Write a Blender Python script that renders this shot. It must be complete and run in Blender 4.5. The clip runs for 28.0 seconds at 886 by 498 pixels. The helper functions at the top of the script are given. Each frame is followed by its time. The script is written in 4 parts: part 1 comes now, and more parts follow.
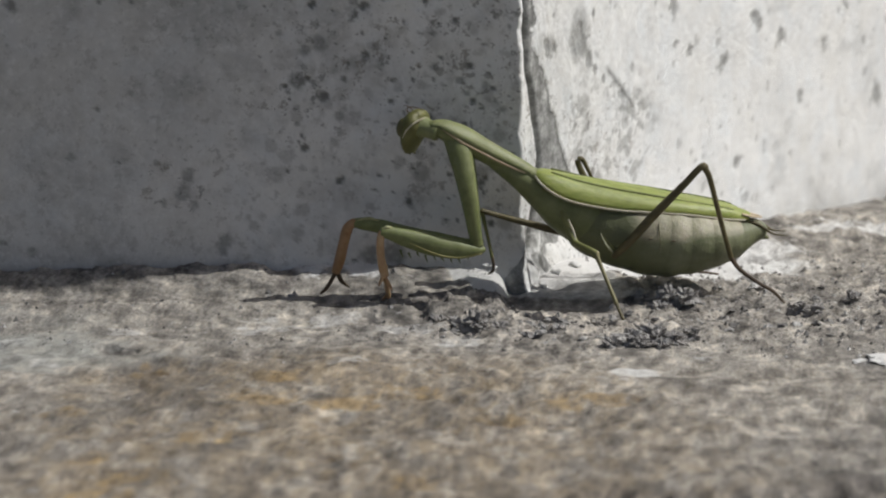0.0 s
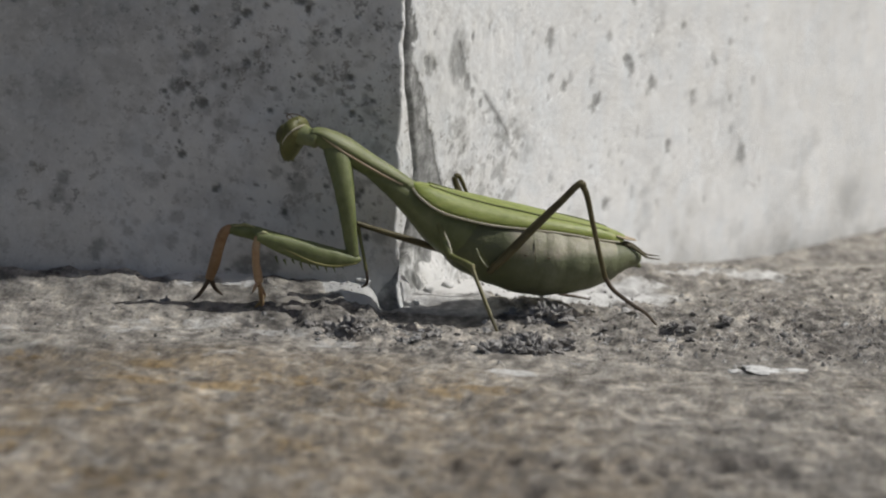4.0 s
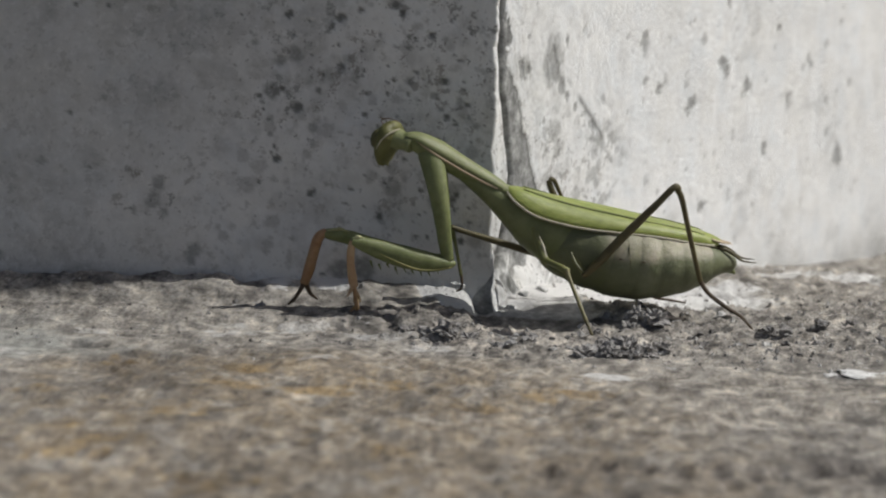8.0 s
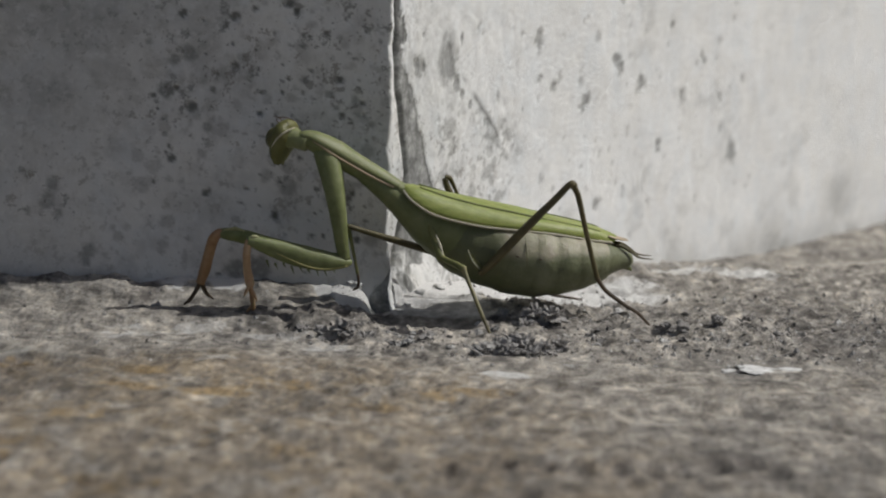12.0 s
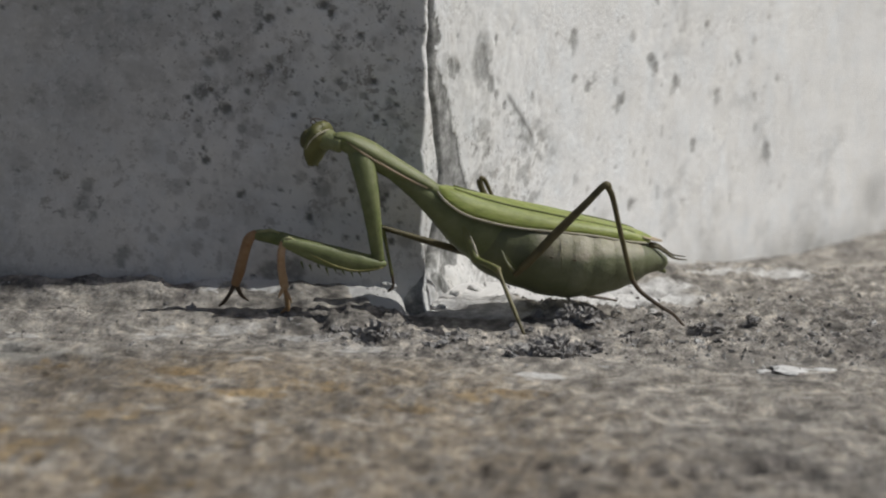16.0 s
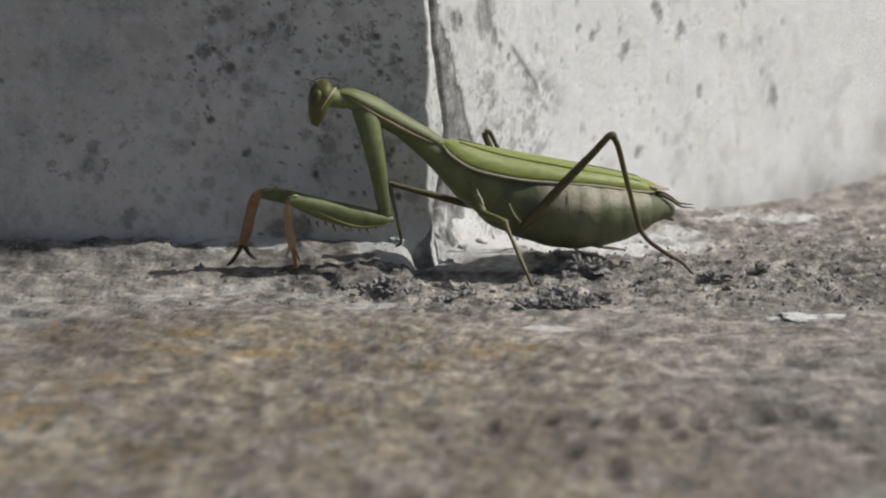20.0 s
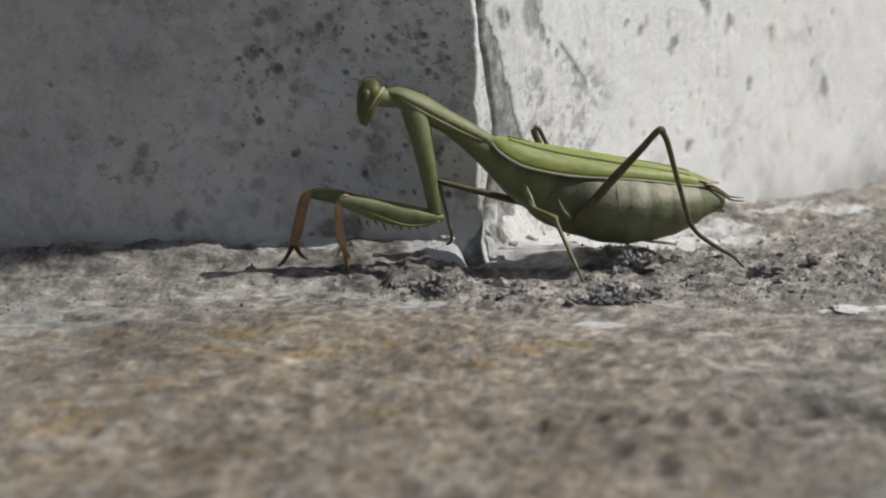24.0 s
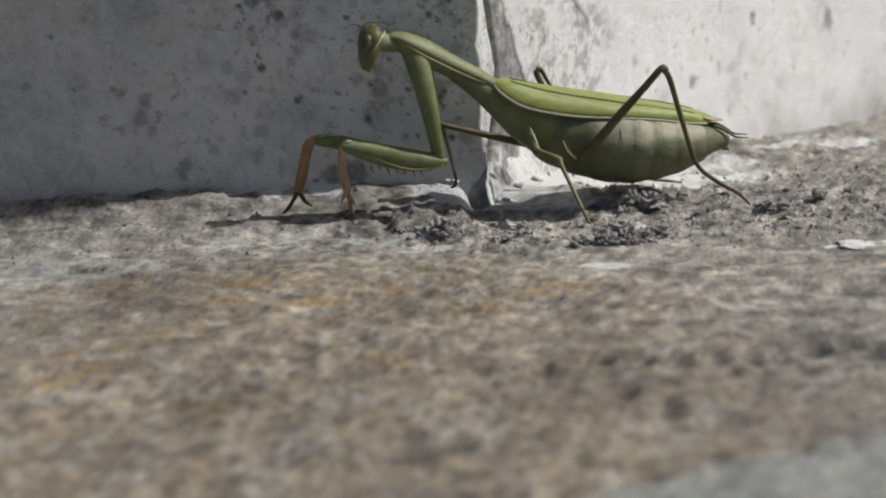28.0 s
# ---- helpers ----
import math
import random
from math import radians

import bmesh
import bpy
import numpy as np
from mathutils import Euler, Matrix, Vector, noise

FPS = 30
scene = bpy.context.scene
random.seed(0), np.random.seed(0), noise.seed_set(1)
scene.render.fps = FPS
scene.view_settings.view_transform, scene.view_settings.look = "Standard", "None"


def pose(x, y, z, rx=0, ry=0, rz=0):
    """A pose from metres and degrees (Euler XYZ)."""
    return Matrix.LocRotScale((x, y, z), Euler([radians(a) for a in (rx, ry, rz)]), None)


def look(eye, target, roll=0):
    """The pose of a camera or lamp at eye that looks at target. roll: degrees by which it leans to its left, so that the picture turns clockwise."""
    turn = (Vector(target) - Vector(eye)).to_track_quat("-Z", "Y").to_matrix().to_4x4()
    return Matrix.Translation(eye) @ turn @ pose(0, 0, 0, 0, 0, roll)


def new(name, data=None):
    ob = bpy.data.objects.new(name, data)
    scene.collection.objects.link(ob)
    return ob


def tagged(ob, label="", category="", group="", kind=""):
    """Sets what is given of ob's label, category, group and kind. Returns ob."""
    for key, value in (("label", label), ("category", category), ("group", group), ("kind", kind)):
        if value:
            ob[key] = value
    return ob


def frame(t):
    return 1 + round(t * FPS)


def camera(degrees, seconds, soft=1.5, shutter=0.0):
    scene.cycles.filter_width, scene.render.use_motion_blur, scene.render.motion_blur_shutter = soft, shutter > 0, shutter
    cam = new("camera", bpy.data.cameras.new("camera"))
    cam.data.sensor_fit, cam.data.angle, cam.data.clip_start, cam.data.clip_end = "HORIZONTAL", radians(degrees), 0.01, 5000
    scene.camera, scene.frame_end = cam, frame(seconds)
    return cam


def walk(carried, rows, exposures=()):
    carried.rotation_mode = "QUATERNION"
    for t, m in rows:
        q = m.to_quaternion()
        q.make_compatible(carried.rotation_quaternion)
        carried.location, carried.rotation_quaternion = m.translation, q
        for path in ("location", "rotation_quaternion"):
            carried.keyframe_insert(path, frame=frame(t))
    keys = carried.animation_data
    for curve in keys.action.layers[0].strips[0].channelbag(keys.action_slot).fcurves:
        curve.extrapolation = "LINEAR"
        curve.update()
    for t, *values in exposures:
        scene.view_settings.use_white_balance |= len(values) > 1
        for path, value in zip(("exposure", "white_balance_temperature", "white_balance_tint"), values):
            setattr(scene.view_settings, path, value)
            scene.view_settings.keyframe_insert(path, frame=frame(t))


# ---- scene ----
cam = camera(14.0, 28.0, soft=2.1)
# A lens focused on the insect: the near concrete and the far end of the lit wall go soft.
cam.data.dof.use_dof = True
cam.data.dof.focus_distance = 0.665
cam.data.dof.aperture_fstop = 37.0
walk(cam, [
    (0.0, pose(0.0067, -0.6631, 0.1611, 77.190, 0.309, 1.785)),
    (0.2, pose(0.0041, -0.6620, 0.1550, 77.885, 0.798, 1.534)),
    (0.5, pose(0.0023, -0.6641, 0.1401, 79.115, 1.558, 1.538)),
    (0.7, pose(0.0026, -0.6632, 0.1356, 79.331, 1.524, 1.904)),
    (0.8, pose(-0.0001, -0.6632, 0.1320, 79.553, 0.825, 1.963)),
    (1.0, pose(0.0002, -0.6625, 0.1321, 79.876, 0.288, 2.133)),
    (1.2, pose(-0.0014, -0.6615, 0.1320, 80.551, -0.206, 2.057)),
    (1.3, pose(-0.0017, -0.6613, 0.1304, 81.276, -0.264, 1.984)),
    (1.5, pose(-0.0010, -0.6647, 0.1304, 81.660, -1.116, 2.021)),
    (2.0, pose(-0.0017, -0.6648, 0.1279, 81.661, -2.369, 1.237)),
    (2.5, pose(-0.0026, -0.6655, 0.1280, 81.310, -3.335, 0.396)),
    (4.5, pose(-0.0046, -0.6684, 0.1299, 79.898, -1.785, -0.872)),
    (5.0, pose(-0.0034, -0.6676, 0.1303, 79.730, -1.525, -0.151)),
    (5.5, pose(-0.0030, -0.6674, 0.1304, 79.717, -1.485, 0.162)),
    (6.0, pose(-0.0033, -0.6676, 0.1300, 79.851, -1.487, 0.679)),
    (6.5, pose(-0.0032, -0.6674, 0.1303, 79.791, -1.464, 0.904)),
    (7.0, pose(-0.0043, -0.6675, 0.1303, 79.971, -2.057, 1.017)),
    (7.5, pose(-0.0040, -0.6683, 0.1302, 80.157, -2.079, 0.924)),
    (8.0, pose(-0.0039, -0.6677, 0.1301, 80.103, -1.751, 0.741)),
    (8.5, pose(-0.0036, -0.6679, 0.1301, 80.014, -1.629, 0.751)),
    (9.0, pose(-0.0038, -0.6678, 0.1303, 79.934, -1.698, 0.710)),
    (9.5, pose(-0.0043, -0.6678, 0.1301, 80.067, -2.020, 0.414)),
    (10.0, pose(-0.0051, -0.6673, 0.1302, 80.074, -1.773, -0.310)),
    (10.5, pose(-0.0053, -0.6664, 0.1300, 80.063, -1.704, -0.907)),
    (11.0, pose(-0.0055, -0.6666, 0.1301, 80.101, -1.636, -1.196)),
    (11.5, pose(-0.0054, -0.6665, 0.1299, 80.131, -1.603, -1.172)),
    (12.0, pose(-0.0052, -0.6661, 0.1298, 80.129, -1.611, -1.068)),
    (12.5, pose(-0.0054, -0.6664, 0.1299, 80.113, -1.590, -0.883)),
    (13.0, pose(-0.0050, -0.6664, 0.1302, 80.102, -1.572, -0.703)),
    (13.5, pose(-0.0049, -0.6663, 0.1299, 80.126, -1.564, -0.611)),
    (15.5, pose(-0.0049, -0.6667, 0.1301, 80.089, -1.456, -0.572)),
    (16.0, pose(-0.0047, -0.6662, 0.1299, 80.127, -1.368, -0.511)),
    (16.5, pose(-0.0047, -0.6663, 0.1299, 80.173, -1.311, -0.484)),
    (17.0, pose(-0.0042, -0.6670, 0.1301, 80.089, -1.209, -0.426)),
    (17.5, pose(-0.0040, -0.6667, 0.1306, 79.987, -1.068, -0.441)),
    (18.0, pose(-0.0033, -0.6659, 0.1311, 79.739, -0.452, -0.552)),
    (18.5, pose(-0.0027, -0.6654, 0.1315, 79.507, -0.064, -0.568)),
    (19.0, pose(-0.0026, -0.6660, 0.1319, 79.390, 0.026, -0.550)),
    (19.5, pose(-0.0025, -0.6657, 0.1319, 79.294, 0.053, -0.517)),
    (20.0, pose(-0.0027, -0.6654, 0.1319, 79.219, 0.031, -0.470)),
    (20.5, pose(-0.0026, -0.6657, 0.1319, 79.216, 0.045, -0.436)),
    (22.5, pose(-0.0022, -0.6656, 0.1318, 79.376, 0.189, -0.097)),
    (23.0, pose(-0.0017, -0.6657, 0.1320, 79.274, 0.317, 0.192)),
    (23.5, pose(-0.0016, -0.6661, 0.1320, 79.350, 0.253, 0.383)),
    (24.0, pose(-0.0007, -0.6658, 0.1331, 79.093, 1.083, 0.321)),
    (24.5, pose(-0.0002, -0.6660, 0.1334, 78.981, 1.232, 0.325)),
    (25.0, pose(0.0002, -0.6658, 0.1337, 78.895, 1.513, 0.304)),
    (25.5, pose(0.0010, -0.6654, 0.1343, 78.787, 2.036, 0.285)),
    (26.0, pose(0.0007, -0.6655, 0.1343, 78.680, 1.906, 0.340)),
    (26.5, pose(0.0005, -0.6655, 0.1341, 78.734, 1.854, 0.384)),
    (27.0, pose(0.0012, -0.6654, 0.1344, 78.723, 2.097, 0.366)),
    (27.5, pose(0.0010, -0.6650, 0.1342, 78.715, 2.194, 0.315)),
    (28.0, pose(0.0011, -0.6644, 0.1342, 78.076, 2.391, 0.299)),
], exposures=(
    (0.0, 0.10), (1.0, 0.06), (2.0, 0.0), (3.5, -0.08), (5.0, -0.14), (6.0, -0.06), (7.0, 0.0), (9.0, 0.0), (10.0, 0.0), (11.0, -0.05), (12.0, -0.21), (13.0, -0.20),
    (16.0, -0.17), (18.0, -0.16), (19.0, -0.16), (20.0, -0.08), (23.0, -0.05), (24.0, -0.03), (26.0, 0.01), (28.0, 0.03)))

# ---------------------------------------------------------------- light
SUN_AZ, SUN_EL = radians(8.5), radians(48.0)      # azimuth from +x, towards +y
to_sun = Vector((math.cos(SUN_AZ) * math.cos(SUN_EL), math.sin(SUN_AZ) * math.cos(SUN_EL), math.sin(SUN_EL)))
sun_data = bpy.data.lights.new("sun", "SUN")
sun_data.energy, sun_data.angle, sun_data.color = 3.12, radians(0.53), (1.0, 0.99, 0.955)
sun = new("sun", sun_data)
sun.matrix_world = look(to_sun * 3, (0, 0, 0))

world = bpy.data.worlds.new("sky")
scene.world = world
world.use_nodes = True
wt = world.node_tree
sky = wt.nodes.new("ShaderNodeTexSky")
sky.sky_type, sky.sun_disc = "NISHITA", False
sky.sun_elevation, sky.sun_rotation = SUN_EL, radians(90) - SUN_AZ
sky.air_density, sky.dust_density, sky.ozone_density = 0.9, 3.3, 0.9
wt.links.new(sky.outputs[0], wt.nodes["Background"].inputs[0])
wt.nodes["Background"].inputs[1].default_value = 0.052


# ---------------------------------------------------------------- materials
class Mat:
    """A small helper that lays out shader nodes; places are in centimetres of the world."""

    def __init__(self, name, rough=0.8, metal=0.0, spec=0.5):
        self.m = bpy.data.materials.new(name)
        self.m.use_nodes = True
        self.t = self.m.node_tree
        self.b = self.t.nodes["Principled BSDF"]
        self.b.inputs["Roughness"].default_value = rough
        self.b.inputs["Metallic"].default_value = metal
        self.b.inputs["Specular IOR Level"].default_value = spec
        geo = self.t.nodes.new("ShaderNodeNewGeometry")
        mul = self.t.nodes.new("ShaderNodeVectorMath")
        mul.operation = "SCALE"
        mul.inputs["Scale"].default_value = 100.0
        self.t.links.new(geo.outputs["Position"], mul.inputs[0])
        self.p = mul.outputs[0]

    def link(self, a, b):
        self.t.links.new(a, b)

    def own_place(self):
        """Centimetres in the thing's own space, for things that move."""
        tc = self.t.nodes.new("ShaderNodeTexCoord")
        mul = self.t.nodes.new("ShaderNodeVectorMath")
        mul.operation = "SCALE"
        mul.inputs["Scale"].default_value = 100.0
        self.link(tc.outputs["Object"], mul.inputs[0])
        self.p = mul.outputs[0]
        return self

    def stretch(self, x, y, z):
        n = self.t.nodes.new("ShaderNodeVectorMath")
        n.operation = "MULTIPLY"
        n.inputs[1].default_value = (x, y, z)
        self.link(self.p, n.inputs[0])
        return n.outputs[0]

    def noise(self, scale, detail=4, rough=0.6, place=None, warp=0.0):
        n = self.t.nodes.new("ShaderNodeTexNoise")
        n.inputs["Scale"].default_value = scale
        n.inputs["Detail"].default_value = detail
        n.inputs["Roughness"].default_value = rough
        n.inputs["Distortion"].default_value = warp
        self.link(place or self.p, n.inputs["Vector"])
        return n.outputs["Fac"]

    def cells(self, scale, place=None):
        n = self.t.nodes.new("ShaderNodeTexVoronoi")
        n.inputs["Scale"].default_value = scale
        self.link(place or self.p, n.inputs["Vector"])
        return n.outputs["Distance"]

    def ramp(self, fac, *stops):
        n = self.t.nodes.new("ShaderNodeValToRGB")
        e = n.color_ramp.elements
        while len(e) < len(stops):
            e.new(0.5)
        for el, (at, c) in zip(e, stops):
            el.position = at
            el.color = (c, c, c, 1) if not isinstance(c, tuple) else (*c, 1)
        self.link(fac, n.inputs[0])
        return n.outputs[0]

    def attr(self, name):
        n = self.t.nodes.new("ShaderNodeAttribute")
        n.attribute_name = name
        return n.outputs["Fac"]

    def mix(self, fac, a, b, how="MIX"):
        n = self.t.nodes.new("ShaderNodeMix")
        n.data_type, n.blend_type = "RGBA", how
        for sock, v in ((n.inputs[0], fac), (n.inputs[6], a), (n.inputs[7], b)):
            if isinstance(v, (int, float)):
                sock.default_value = v
            elif isinstance(v, tuple):
                sock.default_value = (*v, 1)
            else:
                self.link(v, sock)
        return n.outputs[2]

    def math(self, op, a, b):
        n = self.t.nodes.new("ShaderNodeMath")
        n.operation = op
        n.use_clamp = True
        for sock, v in zip(n.inputs, (a, b)):
            if isinstance(v, (int, float)):
                sock.default_value = v
            else:
                self.link(v, sock)
        return n.outputs[0]

    def axis(self, k):
        n = self.t.nodes.new("ShaderNodeSeparateXYZ")
        self.link(self.p, n.inputs[0])
        return n.outputs[k]

    def random(self):
        return self.t.nodes.new("ShaderNodeObjectInfo").outputs["Random"]

    def colour(self, c):
        if isinstance(c, tuple):
            self.b.inputs["Base Color"].default_value = (*c, 1)
        else:
            self.link(c, self.b.inputs["Base Color"])
        return self

    def rough(self, r):
        self.link(r, self.b.inputs["Roughness"])
        return self

    def bump(self, h, strength=0.5, dist=0.0003):
        n = self.t.nodes.new("ShaderNodeBump")
        n.inputs["Strength"].default_value = strength
        n.inputs["Distance"].default_value = dist
        self.link(h, n.inputs["Height"])
        self.link(n.outputs[0], self.b.inputs["Normal"])
        return self


def make_plaster():
    m = Mat("whitewashed_plaster", 0.85, spec=0.25)
    broad = m.ramp(m.noise(0.35, 5, 0.6), (0.3, (0.735, 0.735, 0.73)), (0.7, (0.83, 0.83, 0.825)))
    streak = m.ramp(m.noise(1.6, 5, 0.7, m.stretch(1.5, 1.5, 1.1)), (0.45, 0.0), (0.66, 1.0))
    c = m.mix(m.math("MULTIPLY", streak, 0.07), broad, (0.42, 0.42, 0.42))
    tinge = m.ramp(m.noise(0.9, 5, 0.65, None, 0.4), (0.34, (0.965, 0.985, 1.0)), (0.5, (1.0, 1.0, 0.995)), (0.66, (1.0, 0.992, 0.97)))
    c = m.mix(1.0, c, tinge, "MULTIPLY")
    grain = m.ramp(m.noise(6.0, 5, 0.7), (0.58, 0.0), (0.75, 1.0))
    c = m.mix(m.math("MULTIPLY", grain, 0.2), c, (0.40, 0.40, 0.39))
    dapple = m.ramp(m.noise(2.6, 5, 0.65), (0.36, (0.74, 0.735, 0.72)), (0.46, (0.97, 0.965, 0.96)), (0.62, (1.0, 1.0, 1.0)))
    c = m.mix(m.attr("grime"), c, m.mix(1.0, c, dapple, "MULTIPLY"))
    tint = m.ramp(m.noise(2.2, 3, 0.5), (0.42, (0.15, 0.15, 0.147)), (0.6, (0.22, 0.185, 0.155)))
    speck = m.math("MULTIPLY", m.attr("grime"), m.ramp(m.noise(3.3, 6, 0.74), (0.555, 0.0), (0.60, 1.0)))
    c = m.mix(m.math("MULTIPLY", speck, 0.65), c, tint)
    speck = m.math("MULTIPLY", m.attr("grime"), m.ramp(m.noise(9.0, 3, 0.6), (0.64, 0.0), (0.68, 1.0)))
    c = m.mix(m.math("MULTIPLY", speck, 0.55), c, (0.09, 0.09, 0.088))
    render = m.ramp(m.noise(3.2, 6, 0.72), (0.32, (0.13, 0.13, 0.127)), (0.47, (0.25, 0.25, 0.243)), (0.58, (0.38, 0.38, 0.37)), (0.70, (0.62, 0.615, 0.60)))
    c = m.mix(m.ramp(m.attr("render_grey"), (0.35, 0.0), (0.65, 1.0)), c, render)
    ragged = m.math("MULTIPLY", m.attr("stain_shade"), m.ramp(m.noise(7.0, 4, 0.7), (0.3, 0.6), (0.5, 1.0)))
    c = m.mix(ragged, c, (0.115, 0.115, 0.105))
    m.colour(c)
    return m.bump(m.noise(7.0, 7, 0.75), 0.6, 0.0006).m


def make_concrete():
    m = Mat("weathered_concrete", 0.92, spec=0.25)
    lean = m.t.nodes.new("ShaderNodeVectorRotate")
    lean.rotation_type = "Z_AXIS"
    lean.inputs["Angle"].default_value = 0.06
    m.link(m.p, lean.inputs["Vector"])
    m.p = lean.outputs[0]
    far = m.stretch(1.35, 0.40, 2.6)
    grey = m.ramp(m.noise(1.9, 8, 0.7, far), (0.36, (0.195, 0.186, 0.173)), (0.49, (0.385, 0.37, 0.346)), (0.62, (0.56, 0.54, 0.507)))
    tan = m.ramp(m.noise(2.2, 7, 0.68, far, 0.5), (0.36, (0.165, 0.134, 0.105)), (0.48, (0.295, 0.248, 0.19)), (0.60, (0.40, 0.33, 0.24)), (0.70, (0.48, 0.44, 0.375)))
    where = m.math("MULTIPLY", m.attr("ochre"), m.ramp(m.noise(1.0, 5, 0.65, far), (0.38, 0.15), (0.56, 1.0)))
    c = m.mix(where, grey, tan)
    rust = m.math("MULTIPLY", m.ramp(m.attr("ochre"), (0.68, 0.0), (0.95, 1.0)), m.ramp(m.noise(2.4, 5, 0.65, far), (0.42, 0.0), (0.58, 0.75)))
    c = m.mix(rust, c, (0.43, 0.315, 0.165))
    fine = m.stretch(1.25, 0.36, 2.4)
    crumb = m.ramp(m.noise(4.2, 5, 0.7, fine), (0.36, (0.56, 0.535, 0.51)), (0.47, (0.95, 0.93, 0.905)), (0.54, (1.08, 1.04, 0.98)), (0.64, (1.5, 1.43, 1.32)))
    c = m.mix(1.0, c, crumb, "MULTIPLY")
    warm = m.ramp(m.noise(3.1, 4, 0.65, m.stretch(1.3, 0.36, 1.7)), (0.50, 0.0), (0.62, 0.6))
    c = m.mix(m.math("MULTIPLY", warm, m.attr("ochre")), c, (0.40, 0.31, 0.19))
    broad = m.ramp(m.noise(0.42, 4, 0.6, far), (0.36, (0.64, 0.64, 0.65)), (0.60, (1.04, 1.03, 1.02)))
    c = m.mix(1.0, c, broad, "MULTIPLY")
    blot = m.ramp(m.noise(1.3, 5, 0.65, far), (0.38, 1.0), (0.47, 0.0))
    c = m.mix(m.math("MULTIPLY", blot, 0.45), c, (0.105, 0.096, 0.086))
    specks = m.ramp(m.noise(5.5, 5, 0.7, m.stretch(1.0, 0.6, 1.0)), (0.35, 1.0), (0.44, 0.0))
    c = m.mix(m.math("MULTIPLY", specks, 0.5), c, (0.09, 0.086, 0.082))
    pale = m.ramp(m.noise(3.6, 3, 0.6, m.stretch(1.0, 1.0, 1.0)), (0.66, 0.0), (0.74, 1.0))
    c = m.mix(m.math("MULTIPLY", pale, 0.55), c, (0.62, 0.61, 0.59))
    film = m.ramp(m.noise(2.6, 6, 0.72, far), (0.34, (0.2, 0.206, 0.194)), (0.5, (0.34, 0.348, 0.328)), (0.66, (0.50, 0.51, 0.485)))
    c = m.mix(m.math("MULTIPLY", m.attr("slab"), m.ramp(m.noise(2.0, 5, 0.65, far), (0.3, 0.55), (0.5, 0.95))), c, film)
    lime_lit = m.ramp(m.math("ADD", m.math("MULTIPLY", m.attr("lime_lit"), 0.75), m.math("MULTIPLY", m.noise(4.0, 5, 0.7), 0.5)), (0.50, 0.0), (0.66, 1.0))
    c = m.mix(lime_lit, c, (0.74, 0.73, 0.71))
    # The soil mask also holds shade painted in the cleft and the pan.
    soil = m.math("MULTIPLY", m.attr("soil"), m.ramp(m.noise(2.6, 5, 0.7), (0.4, 0.1), (0.6, 1.0)))
    c = m.mix(soil, c, (0.14, 0.124, 0.116))
    m.colour(c)
    return m.bump(m.noise(9.0, 6, 0.78), 0.8, 0.0009).m


def make_soil():
    m = Mat("dry_soil", 0.95, spec=0.2)
    c = m.ramp(m.noise(6.0, 6, 0.7), (0.3, (0.19, 0.18, 0.168)), (0.5, (0.34, 0.325, 0.31)), (0.68, (0.58, 0.565, 0.545)))
    m.colour(m.mix(m.random(), c, m.mix(0.4, c, (0.3, 0.28, 0.262))))
    return m.bump(m.noise(14.0, 6, 0.75), 0.8, 0.0005).m


def make_flake():
    m = Mat("lime_flake", 0.85, spec=0.25)
    m.colour(m.ramp(m.noise(4.0, 5, 0.7), (0.3, (0.46, 0.455, 0.44)), (0.62, (0.74, 0.735, 0.72))))
    return m.bump(m.noise(11.0, 5, 0.7), 0.4, 0.0004).m


def skin(name, dark, mid, light, rough=0.5, scale=2.2, stretch=(1, 1, 1), spec=0.4, sss=0.0):
    m = Mat(name, rough, spec=spec).own_place()
    c = m.ramp(m.noise(scale, 5, 0.65, m.stretch(*stretch)), (0.28, dark), (0.5, mid), (0.75, light))
    fine = m.ramp(m.noise(16.0, 3, 0.6), (0.35, 0.0), (0.7, 1.0))
    m.colour(m.mix(m.math("MULTIPLY", fine, 0.25), c, mid))
    if sss:
        m.b.inputs["Subsurface Weight"].default_value = sss
        m.b.inputs["Subsurface Radius"].default_value = (0.6, 1.0, 0.2)
        m.b.inputs["Subsurface Scale"].default_value = 0.0012
    return m.bump(m.noise(18.0, 5, 0.7), 0.4, 0.0002).m


PLASTER, CONCRETE, SOIL, FLAKE = make_plaster(), make_concrete(), make_soil(), make_flake()
WING = skin("tegmen_green", (0.172, 0.21, 0.046), (0.262, 0.308, 0.074), (0.35, 0.382, 0.12), 0.45, 3.0, (0.5, 3, 3), sss=0.15)
WING_EDGE = skin("tegmen_margin", (0.42, 0.38, 0.27), (0.56, 0.52, 0.40), (0.66, 0.62, 0.52), 0.5)
WING_VEIN = skin("tegmen_vein", (0.07, 0.085, 0.018), (0.10, 0.12, 0.025), (0.14, 0.16, 0.035), 0.5)
THORAX = skin("thorax_green", (0.10, 0.116, 0.048), (0.155, 0.174, 0.076), (0.21, 0.226, 0.11), 0.5, sss=0.1)
PRONOTUM = skin("pronotum_green", (0.132, 0.15, 0.062), (0.196, 0.215, 0.095), (0.256, 0.276, 0.138), 0.5, 3.5, sss=0.1)
RIDGE = skin("pronotum_ridge", (0.36, 0.28, 0.17), (0.48, 0.38, 0.25), (0.58, 0.49, 0.35), 0.5)
# Near foreleg's tan, lightened as the lit copy of the far one.
TIBIA_LIT = skin("tibia_lit_tan", (0.30, 0.17, 0.085), (0.42, 0.27, 0.15), (0.54, 0.40, 0.26), 0.5, 4.0, sss=0.1)
